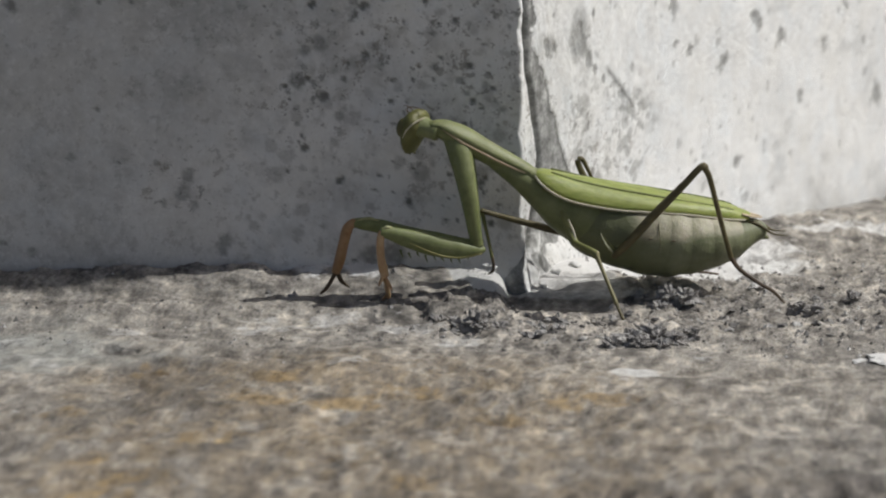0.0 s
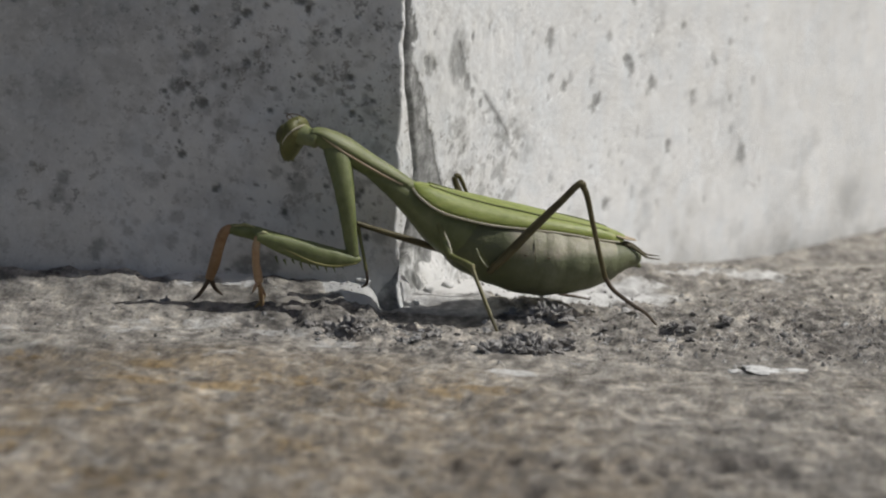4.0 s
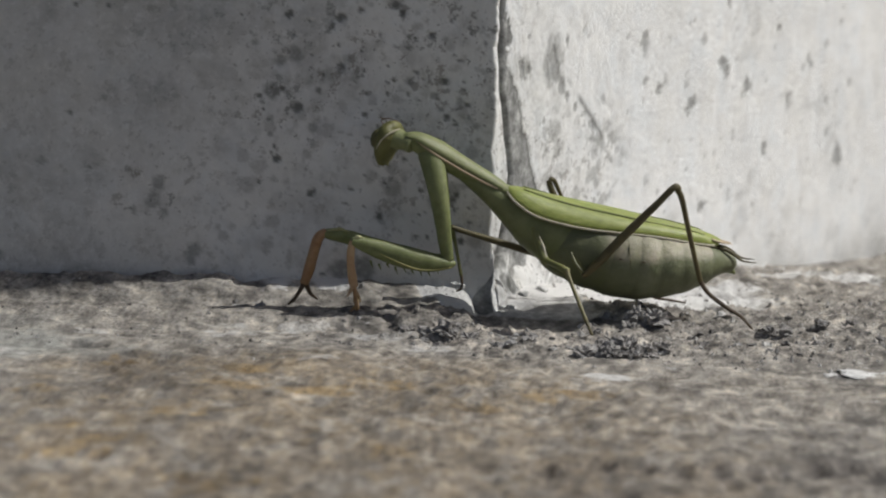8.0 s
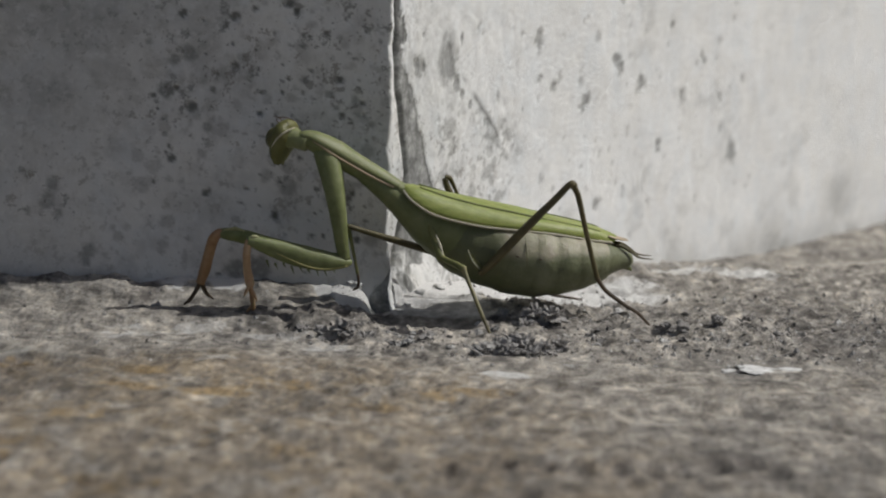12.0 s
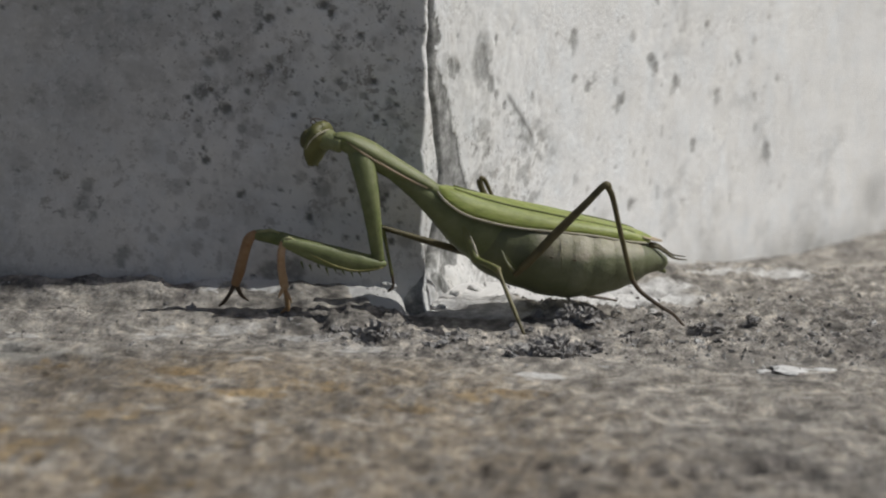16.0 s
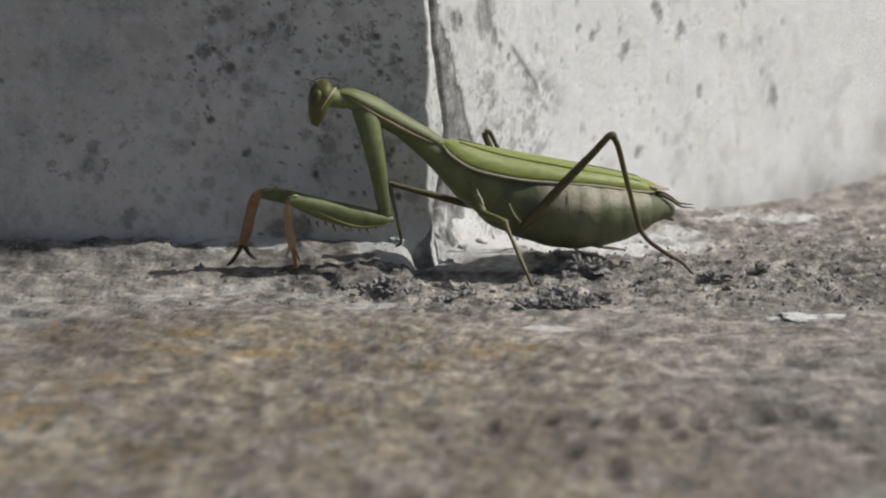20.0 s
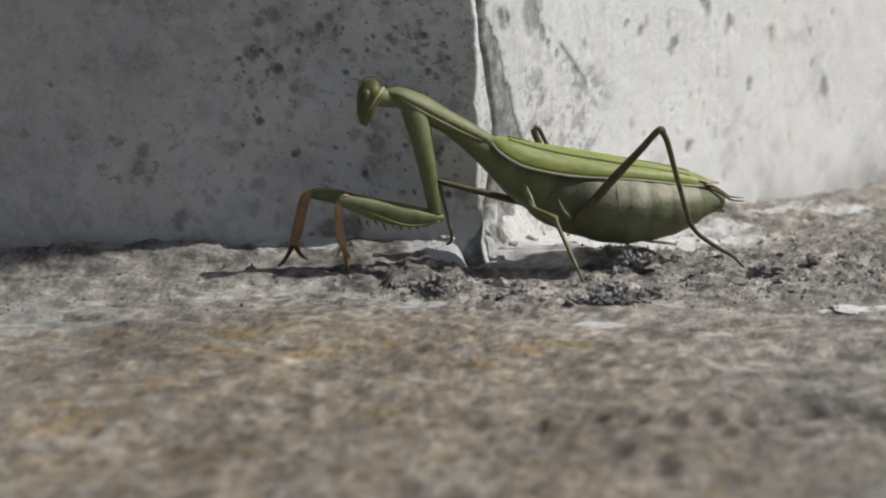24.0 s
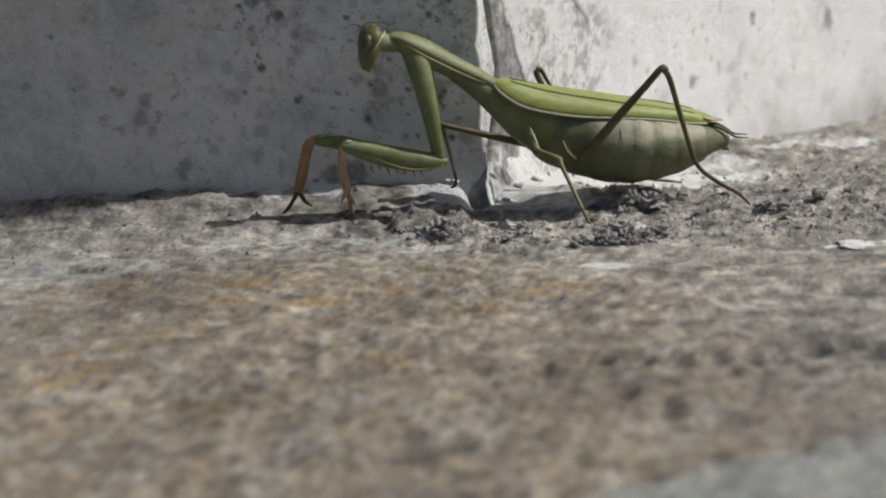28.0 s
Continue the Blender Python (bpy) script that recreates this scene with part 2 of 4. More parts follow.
SHIN = skin("shin_olive_tan", (0.13, 0.115, 0.05), (0.19, 0.17, 0.08), (0.27, 0.24, 0.13), 0.5, 4.0)


def make_abdomen():
    """Olive hide; its paler upper flank band and dark green front also hold light and shade as colour."""
    m = Mat("abdomen_olive", 0.5, spec=0.4).own_place()
    c = m.ramp(m.noise(1.8, 5, 0.65), (0.3, (0.116, 0.129, 0.066)), (0.5, (0.166, 0.178, 0.1)), (0.72, (0.218, 0.23, 0.148)))
    # Cream flank marking, with the sunlit look of the upper side mixed in.
    flank = m.ramp(m.noise(3.0, 4, 0.6), (0.3, (0.25, 0.24, 0.15)), (0.5, (0.37, 0.345, 0.25)), (0.72, (0.46, 0.40, 0.32)))
    wavy = m.math("ADD", m.math("MULTIPLY", m.axis(2), 0.5), m.math("MULTIPLY", m.noise(1.6, 3, 0.5), 0.16))
    c = m.mix(m.math("MULTIPLY", m.math("MULTIPLY", m.ramp(wavy, (0.68, 0.0), (0.755, 1.0)), m.ramp(m.noise(2.4, 4, 0.65), (0.3, 0.55), (0.55, 1.0))), 0.95), c, flank)
    # Front part darkened in the colour for the shade it lies in.
    front = m.math("ADD", m.math("MULTIPLY", m.axis(0), 0.5), m.math("MULTIPLY", m.noise(1.4, 3, 0.5), 0.25))
    c = m.mix(m.ramp(front, (0.16, 0.9), (0.40, 0.0)), c, (0.11, 0.123, 0.057))
    m.colour(c)
    m.b.inputs["Subsurface Weight"].default_value = 0.1
    m.b.inputs["Subsurface Radius"].default_value = (0.6, 1.0, 0.2)
    m.b.inputs["Subsurface Scale"].default_value = 0.0012
    return m.bump(m.noise(9.0, 5, 0.7), 0.5, 0.0004).m


ABDOMEN = make_abdomen()
SEAM = skin("segment_crease", (0.08, 0.075, 0.04), (0.12, 0.11, 0.06), (0.17, 0.155, 0.09), 0.55)
PALE = skin("segment_margin", (0.33, 0.33, 0.21), (0.42, 0.42, 0.29), (0.52, 0.50, 0.38), 0.55)
LEG = skin("leg_green", (0.115, 0.12, 0.04), (0.17, 0.175, 0.065), (0.24, 0.24, 0.10), 0.5, sss=0.1)
FEMUR = skin("raptorial_green", (0.107, 0.125, 0.047), (0.167, 0.19, 0.075), (0.237, 0.257, 0.122), 0.48, 3.5, sss=0.1)
# Far foreleg's tan, with its shade put into the colour.
TIBIA_SHADED = skin("tibia_shaded_tan", (0.22, 0.11, 0.05), (0.33, 0.19, 0.095), (0.44, 0.29, 0.16), 0.5, 4.0, sss=0.1)
SHANK = skin("shank_brown", (0.07, 0.058, 0.026), (0.108, 0.09, 0.04), (0.16, 0.135, 0.06), 0.5, 3.0)
TARSUS = skin("tarsus_dark", (0.05, 0.035, 0.022), (0.09, 0.062, 0.038), (0.15, 0.10, 0.06), 0.55)
HEAD = skin("head_green", (0.09, 0.09, 0.03), (0.135, 0.135, 0.045), (0.19, 0.19, 0.075), 0.5)
EYE = skin("compound_eye", (0.065, 0.064, 0.026), (0.098, 0.096, 0.038), (0.14, 0.135, 0.055), 0.4, spec=0.4)
KNEE = skin("knee_pale", (0.25, 0.25, 0.11), (0.34, 0.34, 0.17), (0.46, 0.45, 0.28), 0.5, 6.0)
STRIPE = skin("femur_stripe", (0.22, 0.21, 0.07), (0.30, 0.28, 0.10), (0.38, 0.35, 0.15), 0.5)
CREST = skin("head_crest", (0.11, 0.08, 0.055), (0.17, 0.12, 0.085), (0.24, 0.18, 0.13), 0.5)


# ---------------------------------------------------------------- shapes
def hashed(ix, iy, seed):
    h = (ix.astype(np.int64) * 374761393 + iy.astype(np.int64) * 668265263 + seed * 1442695041) & 0x7FFFFFFF
    h = ((h ^ (h >> 13)) * 1274126177) & 0x7FFFFFFF
    return ((h ^ (h >> 16)) & 0xFFFF) / 65535.0


def lattice(x, y, seed):
    ix, iy = np.floor(x), np.floor(y)
    fx, fy = x - ix, y - iy
    fx, fy = fx * fx * (3 - 2 * fx), fy * fy * (3 - 2 * fy)
    a, b = hashed(ix, iy, seed), hashed(ix + 1, iy, seed)
    c, d = hashed(ix, iy + 1, seed), hashed(ix + 1, iy + 1, seed)
    return (a + (b - a) * fx) * (1 - fy) + (c + (d - c) * fx) * fy


def fbm(x, y, size, seed, octaves=4, gain=0.5):
    """Rough relief between -1 and 1; size is the largest lump in centimetres."""
    out, amp, total = 0.0, 1.0, 0.0
    for k in range(octaves):
        out = out + amp * (lattice(x / size + 17.3 * k, y / size - 9.1 * k, seed + k) * 2 - 1)
        total += amp
        amp *= gain
        size *= 0.5
    return out / total


def smooth(a, b, x):
    t = np.clip((x - a) / (b - a), 0, 1)
    return t * t * (3 - 2 * t)


def spaced(*runs):
    """Grid lines: runs of (start, end, step), joined."""
    out = []
    for a, b, step in runs:
        n = max(1, int(round(abs(b - a) / step)))
        out += [a + (b - a) * k / n for k in range(n)]
    out.append(runs[-1][1])
    return np.array(out)


def sheet(name, pts, material, extra=()):
    """A mesh from a grid of points (rows, columns, 3), in metres."""
    r, c, _ = pts.shape
    k = np.arange(r * c).reshape(r, c)
    faces = np.stack([k[:-1, :-1], k[:-1, 1:], k[1:, 1:], k[1:, :-1]], -1).reshape(-1, 4)
    me = bpy.data.meshes.new(name)
    me.vertices.add(r * c)
    me.vertices.foreach_set("co", pts.reshape(-1).astype(np.float32))
    me.loops.add(faces.size)
    me.loops.foreach_set("vertex_index", faces.reshape(-1).astype(np.int32))
    me.polygons.add(len(faces))
    me.polygons.foreach_set("loop_start", np.arange(0, faces.size, 4, dtype=np.int32))
    me.polygons.foreach_set("use_smooth", np.ones(len(faces), bool))
    for label, values in extra:
        at = me.attributes.new(label, "FLOAT", "POINT")
        at.data.foreach_set("value", values.reshape(-1).astype(np.float32))
    me.update(calc_edges=True)
    me.materials.append(material)
    return me


SPOT = {}


def part(name, bm, material, parent, label="", origin=None):
    """One mesh, drawn in world metres, as a part under a thing or under a part."""
    me = bpy.data.meshes.new(name)
    o = Vector(origin) if origin is not None else SPOT[parent]
    bmesh.ops.translate(bm, vec=-o, verts=bm.verts)
    for f in bm.faces:
        f.smooth = True
    bm.to_mesh(me)
    bm.free()
    me.materials.append(material)
    ob = new(name, me)
    ob.parent = parent
    ob.location = o - SPOT[parent]
    SPOT[ob] = o
    if label:
        tagged(ob, label)
    return ob


def curve_points(pts, n):
    """n points on a smooth curve through the given rows, whatever their width."""
    p = np.array(pts, float)
    m = len(p)
    out = []
    for s in np.linspace(0, m - 1, n):
        k = min(int(s), m - 2)
        t = s - k
        a, b, c, d = p[max(k - 1, 0)], p[k], p[k + 1], p[min(k + 2, m - 1)]
        out.append(0.5 * (2 * b + (c - a) * t + (2 * a - 5 * b + 4 * c - d) * t * t + (3 * b - a - 3 * c + d) * t ** 3))
    return np.array(out)


def tube(bm, rows, seg=10, steps=0, side=None, cap=True, wobble=0.0):
    """A limb through rows of (x, y, z, thickness, width), in metres; side: the way in which width counts."""
    rows = [tuple(r) if len(r) == 5 else (*r, r[3]) for r in rows]
    q = curve_points(rows, steps or max(2, 5 * (len(rows) - 1) + 1))
    rings = []
    side = Vector(side) if side is not None else LATERAL
    for k, r in enumerate(q):
        c = Vector(r[:3])
        ahead = Vector(q[min(k + 1, len(q) - 1)][:3]) - Vector(q[max(k - 1, 0)][:3])
        ahead.normalize()
        s = (side - ahead * side.dot(ahead))
        s.normalize()
        u = ahead.cross(s)
        ring = []
        for j in range(seg):
            a = 2 * math.pi * j / seg
            w = 1 + wobble * noise.noise(c * 900 + Vector((j, 0, 0)))
            ring.append(bm.verts.new(c + (u * (math.cos(a) * max(r[3], 2e-5)) + s * (math.sin(a) * max(r[4], 2e-5))) * w))
        rings.append(ring)
    for a, b in zip(rings, rings[1:]):
        for j in range(seg):
            bm.faces.new((a[j], a[(j + 1) % seg], b[(j + 1) % seg], b[j]))
    if cap:
        bm.faces.new(rings[0][::-1])
        bm.faces.new(rings[-1])
    bmesh.ops.recalc_face_normals(bm, faces=bm.faces)
    return bm


def ball(bm, c, rx, ry, rz, turn=None, seg=14):
    m = Matrix.Translation(c) @ (turn or Matrix()) @ Matrix.Diagonal((rx, ry, rz, 1))
    bmesh.ops.create_uvsphere(bm, u_segments=seg, v_segments=max(6, seg // 2), radius=1.0, matrix=m)
    return bm


# ---------------------------------------------------------------- the plan, in centimetres; the wall corner is the origin
LEFT_DIR, LEFT_OUT = np.array([-0.9976, -0.0698, 0]), np.array([0.0698, -0.9976, 0])
RIGHT_DIR, RIGHT_OUT = np.array([0.4389, 0.8986, 0]), np.array([0.8986, -0.4389, 0])


def ground_base(x, y):
    d = np.maximum(-(0.9976 * y - 0.0698 * x), 0)
    d = np.maximum(d + 0.10 * np.minimum(d / 0.3, 1) * fbm(x, y, 0.6, 17, 4, 0.6), 0)
    ridge = np.interp(x, (-13, -9.4, -6.1, -3.9, -1.8, -0.7, -0.44, -0.34, -0.24, -0.05, 1.4), (0.61, 0.68, 0.71, 0.69, 0.64, 0.58, 0.52, 0.34, 0.06, 0.02, 0.0))
    apron = 0.36 * smooth(2.7, 1.6, d) + 0.64 * np.clip((0.60 - d) / 0.5, 0, 1)
    broad = smooth(-2.8, -4.8, x)
    mound = ridge * (apron * (1 - broad) + (0.34 * smooth(2.7, 1.6, d) + 0.46 * smooth(0.9, 0.5, d) + 0.20 * np.clip(1 - d / 0.8, 0, 1)) * broad)
    out = np.maximum(0.8986 * x - 0.4389 * y, 0)
    bank = 0.34 * np.exp(-(out / 1.2) ** 2) * smooth(-0.4, 2.0, y) * smooth(6, 2.5, y) * smooth(-0.1, 0.6, x)
    hollow = np.maximum(bank - mound, 0) - 0.02 * np.exp(-(((x - 0.9) / 1.0) ** 2 + ((y + 1.35) / 0.55) ** 2))
    hollow = hollow + 0.30 * np.exp(-(((x - 2.5) / 1.1) ** 2 + ((y - 0.35) / 0.75) ** 2)) + 0.10 * np.exp(-(((x - 2.8) / 0.9) ** 2 + ((y + 1.0) / 0.6) ** 2))
    slope = 0.05 - 0.07 * np.clip(y, -26, 30) - 0.5 * smooth(8, 19, y)
    # plaster skirt that flares out from the foot of the lit wall and wraps its corner
    skirt = 0.20 * np.exp(-(out / 0.7) ** 1.4) * smooth(-1.4, 0.4, y) * smooth(4.5, 1.2, y) * smooth(-0.1, 0.2, x)
    bowl = np.exp(-(((x - 0.85) / 0.95) ** 4)) * (0.15 * smooth(-1.3, 0.2, y) * smooth(2.2, 0.8, y) - 0.16 * np.exp(-((y + 2.5) / 0.7) ** 2))
    return slope + mound + hollow + skirt + bowl


# hollows in the concrete: place and radius
HOLES = (
    (1.55, -16.78, 0.22), (2.11, -16.91, 0.24), (2.67, -16.89, 0.26), (3.23, -16.79, 0.24), (3.67, -16.8, 0.28), (4.11, -16.76, 0.22), (4.65, -16.16, 0.26),
    (5.16, -15.94, 0.2), (5.43, -16.73, 0.26), (1.76, -19.51, 0.25), (2.3, -20.66, 0.25), (0.75, -17.06, 0.2), (-1.2, -22.8, 0.35), (3.3, -18.1, 0.18), (4.31, -18.11, 0.22),
    (-1.43, -1.9, 0.15), (-1.02, -3.15, 0.17), (-0.65, -3.9, 0.2), (0.2, -3.24, 0.16), (0.45, -3.73, 0.16), (5.22, -1.97, 0.2), (3.5, -3.19, 0.15), (4.25, -2.61, 0.18), (6.0, -1.36, 0.16), (6.54, -3.21, 0.16))
PALE_SPOTS = ((7.4, 9.0, 1.1), (6.5, 9.4, 1.0), (8.0, 8.3, 0.7), (1.95, -7.3, 0.62), (-1.9, -3.3, 1.0), (-3.3, -2.8, 0.8), (-1.0, -4.6, 0.7), (-4.6, -3.4, 0.7), (-7.18, -3.54, 0.55), (6.4, -6.07, 0.5), (-2.28, -3.47, 0.5), (-2.94, -6.66, 0.4), (-8.02, -6.8, 0.6), (3.16, -5.9, 0.35), (0.81, -12.16, 0.15), (-8.9, -4.6, 0.5))
OCHRE_SPOTS = (
    (-5.31, -15.8, 0.8), (-3.92, -19.0, 0.9), (-4.03, -7.64, 0.6), (-2.79, -10.0, 0.8), (-1.37, -16.0, 0.6), (-5.9, -17.0, 0.8), (-4.64, -12.9, 0.7),
    (-1.9, -9.17, 0.9), (1.22, -9.75, 0.9), (-4.08, -9.68, 0.8), (-6.32, -7.5, 0.6), (-6.4, -14.6, 0.6), (-0.2, -11.4, 0.7), (-7.2, -11.0, 0.6))


def spots(x, y, places, wobble, long=1.0):
    out = np.zeros_like(x)
    for px, py, r in places:
        near = (np.abs(x - px) < 3 * r) & (np.abs(y - py) < 3 * r * long)
        if near.any():
            d = np.hypot(x[near] - px, (y[near] - py) / long) / r + wobble[near]
            out[near] = np.maximum(out[near], smooth(1.25, 0.45, d))
    return out


def ground_parts(x, y):
    """Height of the concrete, and how far it is broken up, ochre, limed and soiled, with some shade put into the last
    two.
    """
    near = smooth(60, 24, np.hypot(x, y + 6))
    foot = smooth(1.3, 0.5, 0.8986 * x - 0.4389 * y + 0.3 * fbm(x, y, 0.9, 9, 3)) * smooth(-0.5, 0.1, y) * smooth(-0.6, 0.0, x) * smooth(8.5, 4.5, y)
    pan = smooth(1.12, 0.86, np.hypot((x - 0.88) / 1.12, (y + 0.45) / 1.25) + 0.22 * fbm(x, y, 0.7, 15, 3))
    foot = np.maximum(foot, pan)
    shelf = smooth(1.0, 0.5, -(0.9976 * y - 0.0698 * x) + 0.2 * fbm(x, y, 0.5, 13, 3)) * smooth(1.3, 0.5, x)
    rubble = (1 - foot) * (1 - 0.9 * shelf) * smooth(-5.0, -3.6, y + 0.5 * fbm(x, y, 1.5, 3)) * smooth(-3.0, -1.4, x + 0.8 * fbm(x, y, 1.2, 5)) * smooth(16, 9, y)
    left = smooth(-4.5, -2.0, y) * smooth(0.5, -1.0, x)
    ragged = 0.5 * fbm(x, y, 0.45, 7, 3)
    z = ground_base(x, y)
    calm = 1 - 0.6 * smooth(-5.5, -3.0, y)
    z = z + near * (0.09 * calm * fbm(x, y, 2.4, 11) + 0.05 * calm * fbm(x, y, 0.8, 21, 3) + 0.035 * fbm(x, y, 0.3, 31, 3) + 0.05 * smooth(-4.5, -7.0, y) * fbm(x, 0.6 * y, 0.55, 33, 3))
    lumps = np.maximum(fbm(x, y, 0.46, 41, 4, 0.66), -0.4)
    crags = 1 - 2 * np.abs(fbm(x, y, 0.38, 45, 3, 0.65))
    z = z + rubble * (0.17 * lumps + 0.09 * crags + 0.08 * fbm(x, y, 0.2, 51, 2)) + left * (0.055 * fbm(x, y, 0.5, 61, 3) + 0.055 * fbm(x, y, 0.22, 63, 3, 0.6) + 0.04 * crags) + foot * 0.035 * fbm(x, y, 0.6, 65, 3)
    pits = smooth(0.42, 0.6, fbm(x, y, 0.9, 71, 3))
    holes = np.maximum(spots(x, y, HOLES[15:], ragged), spots(x, y, HOLES[:15], 0.7 * ragged, 2.4))
    z = z - near * 0.10 * pits - (0.16 + 0.04 * smooth(-14, -6, y)) * holes
    ochre = 0.68 * smooth(-4.8, -7.5, y + 1.5 * fbm(x, y, 3.0, 81)) * (1 - 0.9 * smooth(-6.5, -9.5, x + 2 * fbm(x, y, 2.0, 83)))
    ochre = ochre * (1 - 0.85 * smooth(1.0, 6.0, x + 0.25 * (y + 16)))
    ochre = np.maximum(ochre, spots(x, y, OCHRE_SPOTS, 1.2 * ragged, 1.2))
    d_left, d_right = -(0.9976 * y - 0.0698 * x), 0.8986 * x - 0.4389 * y
    lime_lit = 0.9 * smooth(0.42, 0.16, d_left + 0.55 * fbm(x, y, 0.4, 97, 4)) * smooth(-6.0, -2.2, x) * smooth(-0.22, -0.32, x) * smooth(-0.45, 0.15, fbm(x, y, 1.1, 92, 3))
    lime_lit = np.maximum(lime_lit, smooth(1.2, 0.7, np.hypot((x + 0.47) / 0.26, (y + 0.34) / 0.27) + 0.6 * fbm(x, y, 0.35, 98, 3)))
    # On the pan the white stops along the abdomen's shadow, drawn as colour.
    lime_lit = np.maximum(lime_lit, (foot - pan * (x < 2.2)) + pan * smooth(-0.35, 0.05, y - 0.35 * x + 0.12 * fbm(x, y, 0.5, 94, 3)))
    # Thinned below the abdomen, so that its shade is in the ground colour.
    spill = 0.82 * smooth(5.4, 0.6, d_right + 1.2 * fbm(x, y, 1.6, 95, 4) + 1.8 * smooth(2, 6, y) * fbm(x, y, 3.5, 96, 3)) * smooth(-0.5, 0.3, x) * smooth(-0.9, -0.2, y) * (1 - 0.8 * np.exp(-(((x - 2.6) / 1.0) ** 2 + ((y - 0.6) / 1.0) ** 2)))
    lime_lit = np.maximum(lime_lit, spill * (1 - 0.85 * smooth(4.5, 9, y)))
    lime_lit = np.maximum(lime_lit, 0.40 * spots(x, y, PALE_SPOTS[4:], 1.6 * ragged))
    lime_lit = np.maximum(lime_lit, 0.5 * spots(x, y, PALE_SPOTS[:4], 1.8 * ragged))
    # Pits and hollows are darker as well as lower.
    soil = 0.5 * rubble * smooth(0.08, 0.5, fbm(x, y, 1.1, 91, 4, 0.6)) + 0.7 * pits + (0.85 + 0.1 * smooth(-14, -6, y)) * holes + 0.3 * left * smooth(0.2, 0.5, fbm(x, y, 0.8, 93, 3))
    # Dark strip: the plaster foot's shadow in the cleft, put into the colour.
    soil = np.maximum(soil, 0.95 * np.exp(-(((x + 0.15) / 0.12) ** 2 + ((y + 0.4) / 0.6) ** 2)))
    slab = smooth(-0.5, 0.8, 0.91 * x - 27.0 - y + 0.7 * fbm(x, y, 2.0, 99, 3))
    slab = np.maximum(slab, 0.75 * smooth(1.1, 0.4, np.hypot((x + 9.0) / 3.4, (y + 5.2) / 2.8) + 0.5 * fbm(x, y, 1.2, 101, 4)))
    soil = np.maximum(soil, 0.5 * spots(x, y, [(a, b, 2.2 * r) for a, b, r in HOLES[:15]], 0.9 * ragged, 1.6))
    # The pan is darkened as well, to deepen the insect's shadow there.
    return z, ochre, np.clip(lime_lit, 0, 1), np.clip(soil * (1 - pan) + 0.62 * pan, 0, 1), slab


def ground_z(x, y):
    return float(ground_parts(np.array([float(x)]), np.array([float(y)]))[0][0])


def build_ground():
    xs = spaced((-4000, -400, 900), (-400, -60, 60), (-60, -18, 4), (-18, -11.5, 0.3), (-11.5, 11.5, 0.075), (11.5, 20, 0.3), (20, 60, 4), (60, 400, 60), (400, 4000, 900))
    ys = spaced((-4000, -400, 900), (-400, -60, 60), (-60, -28, 3), (-28, -21, 0.25), (-21, -6, 0.12), (-6, 3, 0.06), (3, 24, 0.16), (24, 60, 4), (60, 400, 60), (400, 4000, 900))
    x, y = np.meshgrid(xs, ys)
    z, ochre, lime_lit, soil, slab = ground_parts(x, y)
    me = sheet("ground", np.stack([x, y, z], -1) * 0.01, CONCRETE, (("ochre", ochre), ("lime_lit", lime_lit), ("soil", soil), ("slab", slab)))
    return tagged(new("ground", me), "weathered grey concrete ground with ochre patches, pits and rubble", "ground", kind="structure")


# dark mould spots, scars and painted-in cavity shade: place along the wall, height, radius
LEFT_MARKS = (
    (5.96, 6.35, 0.39), (5.81, 6.62, 0.29), (5.55, 6.31, 0.21), (7.05, 6.23, 0.26), (6.55, 7.81, 0.43), (6.86, 7.54, 0.29), (5.43, 7.30, 0.12), (5.13, 6.97, 0.09),
    (9.29, 6.23, 0.35), (9.44, 5.78, 0.14), (7.32, 6.81, 0.07), (4.37, 7.53, 0.06), (4.08, 7.64, 0.11), (2.16, 6.47, 0.16), (1.17, 6.75, 0.19), (0.64, 6.60, 0.26),
    (3.14, 5.80, 0.09), (2.96, 5.69, 0.06), (3.10, 5.51, 0.09), (1.64, 5.37, 0.06), (1.64, 5.16, 0.07), (4.16, 4.26, 0.18), (3.30, 4.32, 0.08), (3.69, 4.04, 0.08))
LEFT_MORE = (
    (3.40, 3.62, 0.11), (3.29, 3.76, 0.08), (4.18, 3.78, 0.05), (4.20, 3.48, 0.05), (4.51, 5.19, 0.08), (6.24, 2.55, 0.14), (6.32, 2.18, 0.16), (6.15, 1.96, 0.12),
    (6.70, 2.00, 0.07), (8.41, 2.89, 0.08), (5.61, 1.23, 0.18), (5.61, 1.06, 0.10), (9.17, 1.07, 0.12), (1.62, 4.53, 0.08), (0.67, 4.17, 0.08), (1.15, 4.27, 0.08),
    (3.75, 4.97, 0.16), (4.02, 4.86, 0.12), (7.91, 0.77, 0.14), (2.12, 7.15, 0.05), (2.09, 7.35, 0.05), (1.51, 6.92, 0.06), (1.61, 7.08, 0.06), (0.37, 3.70, 0.06),
    (1.01, 4.01, 0.05), (2.83, 0.94, 0.23), (2.36, 0.98, 0.23))
